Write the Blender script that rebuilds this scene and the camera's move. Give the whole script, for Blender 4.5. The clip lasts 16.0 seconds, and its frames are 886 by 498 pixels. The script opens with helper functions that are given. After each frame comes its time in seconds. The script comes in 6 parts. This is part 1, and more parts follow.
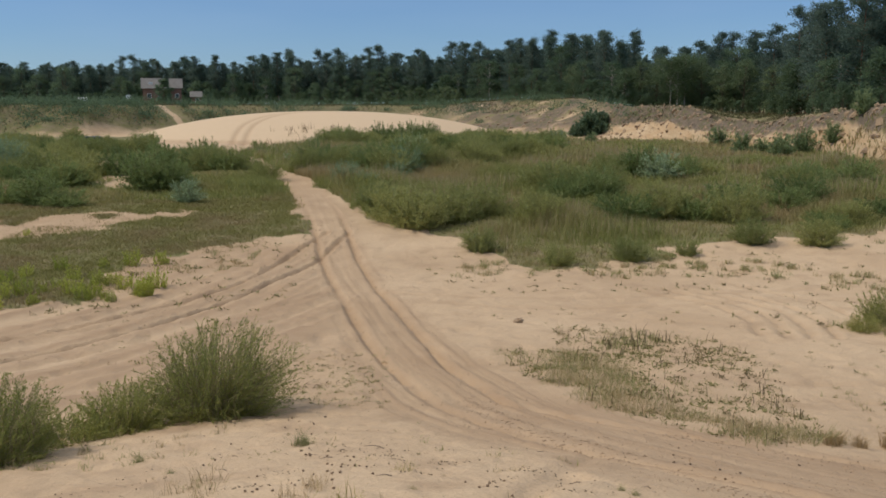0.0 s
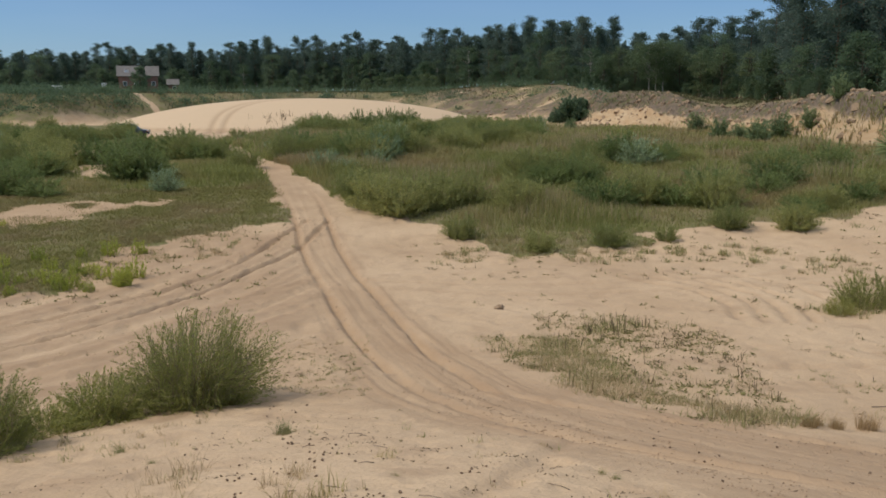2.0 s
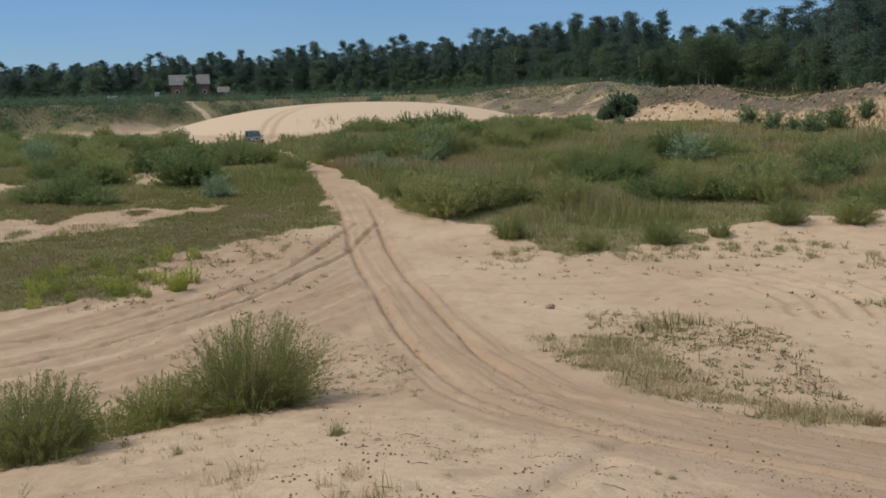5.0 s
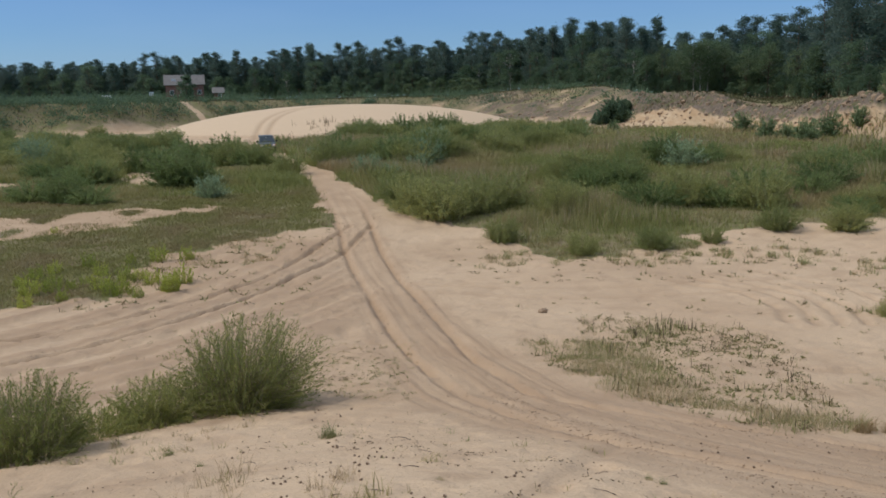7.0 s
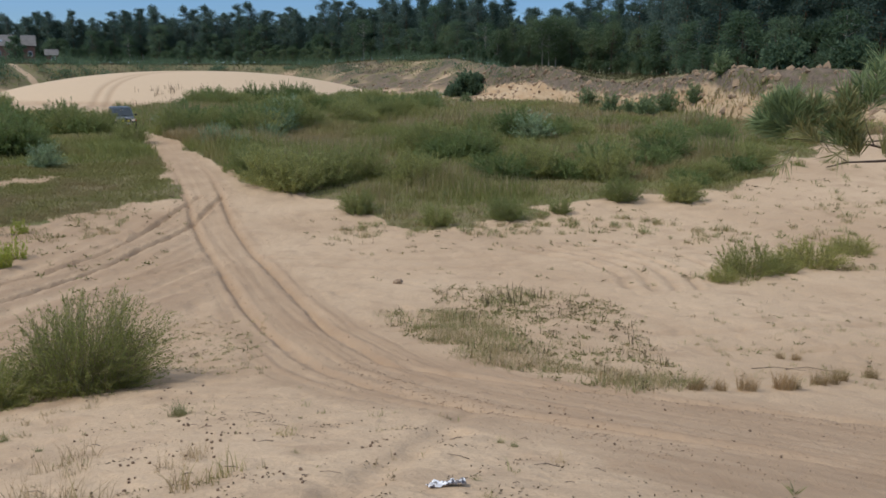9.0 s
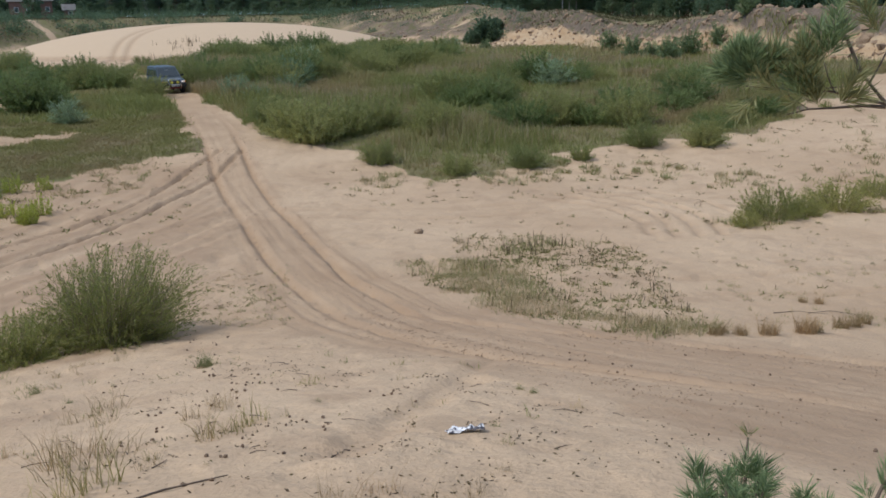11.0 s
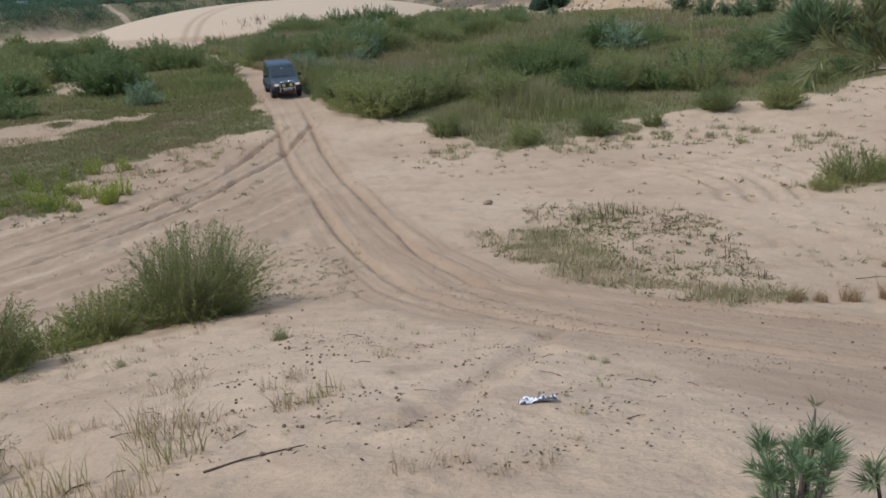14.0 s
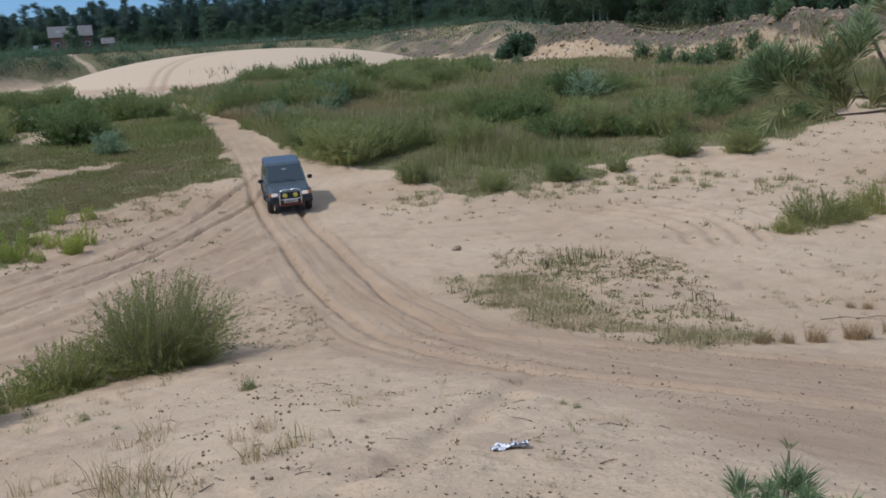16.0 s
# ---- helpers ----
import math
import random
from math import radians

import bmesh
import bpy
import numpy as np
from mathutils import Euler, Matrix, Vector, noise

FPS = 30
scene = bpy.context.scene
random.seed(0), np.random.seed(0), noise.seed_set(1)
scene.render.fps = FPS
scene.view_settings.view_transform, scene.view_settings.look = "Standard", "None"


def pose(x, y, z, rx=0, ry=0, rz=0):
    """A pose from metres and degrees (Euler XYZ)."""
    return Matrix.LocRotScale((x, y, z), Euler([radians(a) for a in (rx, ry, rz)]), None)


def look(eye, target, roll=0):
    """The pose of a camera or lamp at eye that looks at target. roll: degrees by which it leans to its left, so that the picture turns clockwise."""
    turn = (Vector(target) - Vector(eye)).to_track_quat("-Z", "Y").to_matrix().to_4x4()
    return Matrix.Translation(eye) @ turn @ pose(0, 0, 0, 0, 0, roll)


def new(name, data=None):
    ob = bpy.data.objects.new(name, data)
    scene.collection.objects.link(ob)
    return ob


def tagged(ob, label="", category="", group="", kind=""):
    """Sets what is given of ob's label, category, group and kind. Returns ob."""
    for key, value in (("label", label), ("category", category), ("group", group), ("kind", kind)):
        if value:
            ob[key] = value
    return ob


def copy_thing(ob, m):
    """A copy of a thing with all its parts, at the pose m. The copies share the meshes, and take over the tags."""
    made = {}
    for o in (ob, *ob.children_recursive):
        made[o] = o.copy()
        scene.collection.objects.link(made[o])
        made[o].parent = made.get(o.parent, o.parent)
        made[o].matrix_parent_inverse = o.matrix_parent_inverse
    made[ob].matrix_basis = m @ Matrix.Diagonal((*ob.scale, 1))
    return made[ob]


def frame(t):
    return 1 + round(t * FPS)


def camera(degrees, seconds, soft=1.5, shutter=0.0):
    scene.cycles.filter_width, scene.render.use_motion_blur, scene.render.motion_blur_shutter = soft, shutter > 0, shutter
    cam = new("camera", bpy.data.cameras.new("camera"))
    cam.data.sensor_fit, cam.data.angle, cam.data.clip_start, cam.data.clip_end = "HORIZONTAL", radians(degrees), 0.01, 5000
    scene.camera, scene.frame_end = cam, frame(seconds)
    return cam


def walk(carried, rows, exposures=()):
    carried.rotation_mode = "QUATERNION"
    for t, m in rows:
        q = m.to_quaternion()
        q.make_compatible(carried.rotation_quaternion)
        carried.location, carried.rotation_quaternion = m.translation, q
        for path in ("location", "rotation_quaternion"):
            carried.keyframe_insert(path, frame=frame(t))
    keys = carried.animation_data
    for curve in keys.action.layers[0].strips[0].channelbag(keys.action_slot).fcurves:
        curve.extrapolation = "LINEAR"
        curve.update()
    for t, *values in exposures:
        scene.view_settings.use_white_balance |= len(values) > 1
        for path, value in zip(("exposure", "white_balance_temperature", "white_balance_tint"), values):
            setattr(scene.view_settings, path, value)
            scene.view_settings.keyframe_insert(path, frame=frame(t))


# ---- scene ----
# ---- camera: held by hand on the slope ----
EYE = (0.0, 0.0, 6.4)
TURNS = [  # seconds, eye's drift in metres, yaw, pitch, roll
    (0, -0.045, 0.023, -0.006, 0.00, -9.30, -0.00),
    (0.5, -0.045, 0.023, -0.006, -0.34, -9.48, -0.06),
    (1, -0.045, 0.023, -0.006, -1.03, -9.72, -0.11),
    (1.5, -0.045, 0.023, -0.006, -1.43, -9.94, 0.06),
    (2, -0.045, 0.023, -0.006, -1.35, -10.15, 0.23),
    (2.5, -0.045, 0.023, -0.006, -1.12, -10.34, 0.43),
    (3, -0.045, 0.023, -0.006, -1.03, -10.53, 0.54),
    (3.5, -0.045, 0.023, -0.006, -1.30, -10.86, 0.72),
    (4, -0.045, 0.023, -0.006, -1.33, -11.00, 0.82),
    (4.5, -0.045, 0.023, -0.006, -0.28, -10.78, 1.31),
    (5, -0.045, 0.023, -0.006, 1.69, -10.06, 1.79),
    (5.2, -0.045, 0.023, -0.006, 2.29, -9.81, 1.94),
    (7.3, -0.045, 0.023, -0.006, 0.82, -9.87, 0.66),
    (7.5, -0.044, 0.022, -0.006, -0.26, -9.87, 0.32),
    (8, -0.043, 0.022, -0.006, -2.87, -10.26, -0.27),
    (8.5, -0.042, 0.021, -0.006, -6.30, -10.61, -0.66),
    (8.7, -0.042, 0.021, -0.006, -7.72, -11.09, -0.49),
    (10.8, 0.000, -0.000, 0.000, -8.30, -14.85, 0.74),
    (11, 0.000, -0.000, 0.000, -6.91, -15.17, 1.04),
    (11.5, 0.000, -0.000, 0.000, -3.63, -15.60, 1.82),
    (12, 0.005, -0.003, 0.002, -1.25, -15.64, 2.32),
    (12.5, 0.011, -0.005, 0.003, 0.04, -15.88, 2.51),
    (13, 0.008, -0.004, 0.003, 0.60, -16.79, 3.02),
    (13.5, 0.005, -0.003, 0.003, -0.01, -17.12, 3.27),
    (14, 0.008, -0.004, 0.003, -2.77, -16.91, 3.38),
    (14.5, 0.012, -0.006, 0.003, -4.80, -15.81, 3.45),
    (15, 0.010, -0.005, 0.003, -5.36, -14.91, 3.66),
    (15.5, 0.008, -0.004, 0.003, -5.46, -14.49, 3.69),
    (16, 0.006, -0.003, 0.003, -4.92, -13.99, 3.50),
]
cam = camera(54.16, 16.0, soft=1.7)
walk(cam, [(t, pose(EYE[0] + dx, EYE[1] + dy, EYE[2] + dz, 90 + pitch, roll, yaw)) for t, dx, dy, dz, yaw, pitch, roll in TURNS],
     exposures=[(0, -0.2, 6850, 10), (4, -0.18, 6700, 10), (5.2, -0.24, 6420, 10), (8.5, -0.22, 6200, 10), (11, -0.19, 5950, 10), (12.5, -0.2, 5780, 10), (16, -0.23, 5560, 10)])

# ---- daylight: a high sun from the left, hazy blue sky with thin cloud ----
SUN_ELEVATION, SUN_AZIMUTH = 52.0, -100.0  # azimuth: degrees right of straight ahead
sun_dir = Vector((math.sin(radians(SUN_AZIMUTH)) * math.cos(radians(SUN_ELEVATION)),
                  math.cos(radians(SUN_AZIMUTH)) * math.cos(radians(SUN_ELEVATION)), math.sin(radians(SUN_ELEVATION))))
world = bpy.data.worlds.new("sky")
scene.world = world
world.use_nodes = True
wn, wl = world.node_tree.nodes, world.node_tree.links
wn.clear()
sky = wn.new("ShaderNodeTexSky")
sky.sky_type, sky.sun_disc = "NISHITA", False
sky.sun_elevation, sky.sun_rotation = radians(SUN_ELEVATION), radians(SUN_AZIMUTH)
sky.air_density, sky.dust_density, sky.ozone_density = 1.0, 0.15, 4.0
w_out, w_bg = wn.new("ShaderNodeOutputWorld"), wn.new("ShaderNodeBackground")
w_bg.inputs["Strength"].default_value = 0.092
w_co, w_map = wn.new("ShaderNodeTexCoord"), wn.new("ShaderNodeMapping")
w_map.inputs["Scale"].default_value = (1.0, 1.0, 5.0)
w_noise = wn.new("ShaderNodeTexNoise")
w_noise.inputs["Scale"].default_value, w_noise.inputs["Detail"].default_value = 2.2, 4
w_ramp = wn.new("ShaderNodeValToRGB")
w_ramp.color_ramp.elements[0].position, w_ramp.color_ramp.elements[1].position = 0.45, 0.85
w_ramp.color_ramp.elements[0].color, w_ramp.color_ramp.elements[1].color = (0.12, 0.12, 0.12, 1), (0.45, 0.45, 0.45, 1)
w_mix = wn.new("ShaderNodeMix")
w_mix.data_type = "RGBA"
w_mix.inputs[7].default_value = (6.0, 6.6, 7.2, 1)
wl.new(w_co.outputs["Generated"], w_map.inputs["Vector"])
wl.new(w_map.outputs["Vector"], w_noise.inputs["Vector"])
wl.new(w_noise.outputs["Fac"], w_ramp.inputs["Fac"])
wl.new(w_ramp.outputs["Color"], w_mix.inputs[0])
wl.new(sky.outputs["Color"], w_mix.inputs[6])
w_tint = wn.new("ShaderNodeMix")
w_tint.data_type, w_tint.blend_type = "RGBA", "MULTIPLY"
w_tint.inputs[0].default_value, w_tint.inputs[7].default_value = 1.0, (0.64, 0.87, 1.20, 1)
# bright fill added overhead, out of view, to lift shadows; thickens away from the horizon
w_sep, w_high = wn.new("ShaderNodeSeparateXYZ"), wn.new("ShaderNodeMapRange")
wl.new(w_co.outputs["Generated"], w_sep.inputs["Vector"])
wl.new(w_sep.outputs["Z"], w_high.inputs[0])
for k, v in zip((1, 2, 3, 4), (0.14, 0.75, 0.0, 0.75)):
    w_high.inputs[k].default_value = v
w_fill = wn.new("ShaderNodeMix")
w_fill.data_type = "RGBA"
w_fill.inputs[7].default_value = (12.4, 10.0, 8.0, 1)
wl.new(w_high.outputs[0], w_fill.inputs[0])
wl.new(w_mix.outputs[2], w_fill.inputs[6])
wl.new(w_fill.outputs[2], w_tint.inputs[6])
wl.new(w_tint.outputs[2], w_bg.inputs["Color"])
wl.new(w_bg.outputs["Background"], w_out.inputs["Surface"])
sun = new("sun", bpy.data.lights.new("sun", "SUN"))
sun.data.energy, sun.data.angle, sun.data.color = 3.1, radians(1.2), (1.0, 0.93, 0.81)
sun.matrix_world = look(sun_dir * 100, (0, 0, 0))

# ---- the lie of the land (metres; x right, y ahead, z up; the pit floor near the crossing is z = 0) ----
LATTICE = np.random.RandomState(7).rand(256, 256)


def value_noise(x, y):
    """Smooth noise of about one bump a metre, -1 to 1."""
    xi, yi = np.floor(x).astype(int), np.floor(y).astype(int)
    u, v = x - xi, y - yi
    u, v = u * u * (3 - 2 * u), v * v * (3 - 2 * v)
    a, b = LATTICE[xi & 255, yi & 255], LATTICE[(xi + 1) & 255, yi & 255]
    c, d = LATTICE[xi & 255, (yi + 1) & 255], LATTICE[(xi + 1) & 255, (yi + 1) & 255]
    return 2 * ((a * (1 - u) + b * u) * (1 - v) + (c * (1 - u) + d * u) * v) - 1


def fbm(x, y, octaves=3):
    total, size = 0.0, 1.0
    for k in range(octaves):
        total = total + size * value_noise(x * 2 ** k + 17.3 * k, y * 2 ** k - 9.1 * k)
        size *= 0.5
    return total


def smooth(e0, e1, v):
    k = np.clip((v - e0) / (e1 - e0), 0, 1)
    return k * k * (3 - 2 * k)


FLOOR_D = [0, 1.5, 3, 5, 6.5, 8, 10, 14, 18.5, 25, 30, 36, 40, 45, 55, 62, 72, 85, 110, 130, 400, 5000]
FLOOR_Z = [4.7, 4.6, 4.35, 3.8, 3.3, 2.9, 2.35, 1.45, 0.75, 0.3, 0.1, 0.0, 0.25, 0.6, 1.1, 1.48, 1.55, 1.4, 1.05, 0.85, 0.8, 0.8]
EDGE_AZ = [-180, -60, -32, -22, -16, -8, 0, 4, 9, 12, 14, 20, 26, 35, 60, 180]
EDGE_D = [90, 120, 175, 182, 196, 205, 200, 180, 165, 155, 150, 118, 95, 76, 60, 60]
EDGE_W = [20, 20, 14, 14, 16, 30, 50, 55, 40, 14, 12, 10, 9, 9, 9, 9]
RIM_Z = [6, 6, 6.9, 6.9, 6.8, 6.8, 7.0, 8.3, 8.4, 5.8, 4.9, 4.9, 4.9, 5, 5, 5]
DUNE = (-22.5, 167.0)


def rim(az):
    return tuple(np.interp(az, EDGE_AZ, k) for k in (EDGE_D, EDGE_W, RIM_Z))


def dune_rise(x, y):
    a = math.radians(8)
    u = ((x - DUNE[0]) * math.cos(a) - (y - DUNE[1]) * math.sin(a)) / 35
    v = ((x - DUNE[0]) * math.sin(a) + (y - DUNE[1]) * math.cos(a)) / 33
    r = np.clip(np.abs(u) ** 2.3 + np.abs(v) ** 2.1, 0, 1)
    return 4.75 * (1 - r) ** 0.9


def edge_wander(x, y):
    """How far the pit's edge strays from its line."""
    return 3.5 * value_noise(x * 0.07, y * 0.07) + 1.6 * value_noise(x * 0.21, y * 0.21)


def ground_base(x, y):
    d, az = np.hypot(x, y), np.degrees(np.arctan2(x, y))
    behind = smooth(70, 120, np.abs(az))
    z = np.interp(d, FLOOR_D, FLOOR_Z) * (1 - behind) + behind * np.interp(d, [0, 12, 60, 5000], [4.7, 4.5, 5, 6])
    z = z + 0.85 * smooth(1, 10, x + 0.22 * y) * smooth(60, 88, d) * (1 - smooth(104, 128, d)) * (1 - smooth(6, 13, az))
    edge, width, top = rim(az)
    edge = edge + edge_wander(x, y)
    steep = smooth(10, 12.5, az)
    k = smooth(0, 1, (d - edge) / width) * (1 - steep) + steep * np.clip((d - edge) / (0.75 * width), 0, 1) ** 0.85
    mound = 1.9 * smooth(9, 13, az) * np.clip(value_noise(x * 0.075 + 5, y * 0.075), -0.4, 1) * k * (1 - smooth(20, 45, d - edge))
    terrace = smooth(-2, 3, az) * (1 - smooth(9, 12, az)) * k * (1 - k) * 2.4 * value_noise(x * 0.06, y * 0.16)
    z = z * (1 - k) + top * k + mound + terrace
    z = np.maximum(z, np.where(dune_rise(x, y) > 0.02, 0.9 + dune_rise(x, y), -9))
    far = smooth(110, 160, d)
    return z + 0.07 * fbm(x * 0.22, y * 0.22, 2) * smooth(9, 20, d) * (1 - far)

# ---- materials ----
def material(name, rough=0.8, metal=0.0):
    m = bpy.data.materials.new(name)
    m.use_nodes = True
    n = m.node_tree.nodes
    b = n["Principled BSDF"]
    b.inputs["Roughness"].default_value, b.inputs["Metallic"].default_value = rough, metal
    return m, n, m.node_tree.links, b


def add(n, kind, **values):
    node = n.new(kind)
    for key, value in values.items():
        node.inputs[key.replace("_", " ")].default_value = value
    return node


def mixed(n, l, fac, a, b, mode="MIX"):
    """A colour mix; fac, a and b are sockets or values."""
    node = n.new("ShaderNodeMix")
    node.data_type, node.blend_type = "RGBA", mode
    for k, v in ((0, fac), (6, a), (7, b)):
        if hasattr(v, "links"):
            l.new(v, node.inputs[k])
        else:
            node.inputs[k].default_value = v if k == 0 else (*v, 1)
    return node.outputs[2]


def ranged(n, l, value, lo, hi, a=0.0, b=1.0):
    node = n.new("ShaderNodeMapRange")
    l.new(value, node.inputs[0])
    for k, v in zip((1, 2, 3, 4), (lo, hi, a, b)):
        node.inputs[k].default_value = v
    return node.outputs[0]


def noise_of(n, l, scale, detail=3.0, rough=0.55, stretch=None, co="Object"):
    tc = n.new("ShaderNodeTexCoord")
    node = add(n, "ShaderNodeTexNoise", Scale=scale, Detail=detail, Roughness=rough)
    src = tc.outputs[co]
    if stretch:
        mp = n.new("ShaderNodeMapping")
        mp.inputs["Scale"].default_value = stretch
        l.new(src, mp.inputs["Vector"])
        src = mp.outputs["Vector"]
    l.new(src, node.inputs["Vector"])
    return node.outputs["Fac"]


def attribute(n, name):
    node = n.new("ShaderNodeAttribute")
    node.attribute_name = name
    return node.outputs["Fac"]


def bumped(n, l, b, height, strength, distance):
    node = add(n, "ShaderNodeBump", Strength=strength, Distance=distance)
    l.new(height, node.inputs["Height"])
    l.new(node.outputs["Normal"], b.inputs["Normal"])


def ground_material():
    m, n, l, b = material("sandy_ground", 0.95)
    b.inputs["Specular IOR Level"].default_value = 0.15
    big, mid, fine = noise_of(n, l, 0.12, 4), noise_of(n, l, 0.9, 5), noise_of(n, l, 26, 4, 0.7)
    sand = mixed(n, l, ranged(n, l, big, 0.35, 0.65), (0.437, 0.311, 0.202), (0.542, 0.402, 0.272))
    sand = mixed(n, l, ranged(n, l, mid, 0.5, 0.72, 0, 0.6), sand, (0.36, 0.251, 0.165))
    sand = mixed(n, l, ranged(n, l, fine, 0.47, 0.72, 0, 0.45), sand, (0.27, 0.20, 0.13))
    pale = mixed(n, l, mid, (0.58, 0.44, 0.30), (0.535, 0.405, 0.28))
    col = mixed(n, l, attribute(n, "pale"), sand, pale)
    col = mixed(n, l, attribute(n, "track"), col, mixed(n, l, fine, (0.300, 0.200, 0.126), (0.360, 0.251, 0.163)))
    litter = mixed(n, l, fine, (0.16, 0.13, 0.08), (0.29, 0.23, 0.145))
    turf = mixed(n, l, ranged(n, l, mid, 0.35, 0.65), litter, (0.16, 0.16, 0.065))
    col = mixed(n, l, attribute(n, "turf"), col, turf)
    strata = noise_of(n, l, 0.5, 5, 0.6, (0.5, 0.5, 2.5))
    crumbs = noise_of(n, l, 1.6, 6, 0.75)
    raw = mixed(n, l, ranged(n, l, strata, 0.35, 0.65), (0.38, 0.255, 0.145), (0.46, 0.35, 0.23))
    raw = mixed(n, l, ranged(n, l, crumbs, 0.6, 0.68), raw, (0.19, 0.13, 0.085))
    col = mixed(n, l, attribute(n, "raw"), col, raw)
    loam = mixed(n, l, ranged(n, l, crumbs, 0.35, 0.65), (0.085, 0.068, 0.05), (0.20, 0.155, 0.12))
    loam = mixed(n, l, ranged(n, l, mid, 0.5, 0.6), loam, (0.11, 0.105, 0.05))
    col = mixed(n, l, attribute(n, "loam"), col, loam)
    l.new(col, b.inputs["Base Color"])
    mx = n.new("ShaderNodeMath")
    mx.operation = "ADD"
    l.new(ranged(n, l, fine, 0.3, 0.7, 0, 0.12), mx.inputs[0])
    l.new(noise_of(n, l, 4.0, 5, 0.65), mx.inputs[1])
    bumped(n, l, b, mx.outputs[0], 0.6, 0.075)
    return m


def leaf_material(name, dark, light, dry=None, dry_at=0.6, patch=0.25, through_light=0.25):
    """Leaves or blades: tone by the single leaf, by the plant and by drifts over the ground."""
    m, n, l, b = material(name, 0.6)
    b.inputs["Specular IOR Level"].default_value = 0.25
    geo, info = n.new("ShaderNodeNewGeometry"), n.new("ShaderNodeObjectInfo")
    col = mixed(n, l, geo.outputs["Random Per Island"], dark, light)
    pos = add(n, "ShaderNodeTexNoise", Scale=patch, Detail=3.0)
    l.new(geo.outputs["Position"], pos.inputs["Vector"])
    if dry:
        col = mixed(n, l, ranged(n, l, pos.outputs["Fac"], dry_at - 0.1, dry_at + 0.1), col, dry)
    col = mixed(n, l, 1.0, col, mixed(n, l, info.outputs["Random"], (0.72, 0.78, 0.7), (1.2, 1.15, 1.1)), "MULTIPLY")
    l.new(col, b.inputs["Base Color"])
    tr, ms = n.new("ShaderNodeBsdfTranslucent"), n.new("ShaderNodeMixShader")
    l.new(col, tr.inputs["Color"])
    ms.inputs[0].default_value = through_light
    l.new(b.outputs["BSDF"], ms.inputs[1])
    l.new(tr.outputs["BSDF"], ms.inputs[2])
    l.new(ms.outputs["Shader"], n["Material Output"].inputs["Surface"])
    return m


def plain(name, a, c, rough=0.7, metal=0.0, scale=8.0, bump=0.2):
    m, n, l, b = material(name, rough, metal)
    f = noise_of(n, l, scale, 4)
    l.new(mixed(n, l, ranged(n, l, f, 0.3, 0.7), a, c), b.inputs["Base Color"])
    if bump:
        bumped(n, l, b, f, bump, 0.02)
    return m


GROUND = ground_material()
# forest needles: bluish lift of distant haze put into the green
HAZED_NEEDLE = leaf_material("hazed_pine_needles", (0.084, 0.134, 0.118), (0.138, 0.198, 0.168), patch=0.05, through_light=0.5)
BROADLEAF = leaf_material("broad_leaves", (0.088, 0.144, 0.096), (0.150, 0.22, 0.128), patch=0.06, through_light=0.5)
BIRCH_LEAF = leaf_material("birch_leaves", (0.10, 0.15, 0.085), (0.17, 0.225, 0.12), patch=0.06, through_light=0.5)
PINE_BARK = plain("pine_bark", (0.10, 0.065, 0.045), (0.22, 0.13, 0.08), 0.9, scale=3)
BIRCH_BARK = plain("birch_bark", (0.5, 0.48, 0.44), (0.2, 0.18, 0.16), 0.7, scale=2)
MEADOW = leaf_material("meadow_grass", (0.19, 0.21, 0.07), (0.34, 0.345, 0.13), (0.38, 0.295, 0.165), 0.56, 0.16, 0.45)
WEED = leaf_material("weed_leaves", (0.145, 0.20, 0.075), (0.26, 0.32, 0.125), patch=0.2, through_light=0.45)
WILLOW = leaf_material("willow_leaves", (0.24, 0.26, 0.085), (0.41, 0.405, 0.145), patch=0.6, through_light=0.55)
SOFT_GREEN = leaf_material("shrub_leaves", (0.225, 0.25, 0.09), (0.37, 0.385, 0.155), patch=0.3, through_light=0.5)
SILVER = leaf_material("silver_leaves", (0.20, 0.28, 0.16), (0.34, 0.42, 0.26), patch=0.5, through_light=0.35)
STRAW = leaf_material("dry_straw", (0.36, 0.27, 0.16), (0.58, 0.46, 0.29), patch=1.0, through_light=0.35)
SEDGE = leaf_material("low_sedge", (0.185, 0.20, 0.08), (0.31, 0.31, 0.145), (0.36, 0.29, 0.18), 0.58, 0.5, 0.4)
TURF = leaf_material("short_turf", (0.20, 0.195, 0.07), (0.275, 0.26, 0.10), (0.28, 0.225, 0.12), 0.54, 0.3, 0.35)
GREEN_ROD = plain("green_rods", (0.16, 0.145, 0.07), (0.26, 0.22, 0.12), 0.8, scale=20)
YOUNG_PINE = leaf_material("young_pine_needles", (0.15, 0.21, 0.11), (0.26, 0.33, 0.17), patch=0.3, through_light=0.45)
TWIG = plain("twig_bark", (0.06, 0.045, 0.035), (0.15, 0.11, 0.08), 0.9, scale=20)


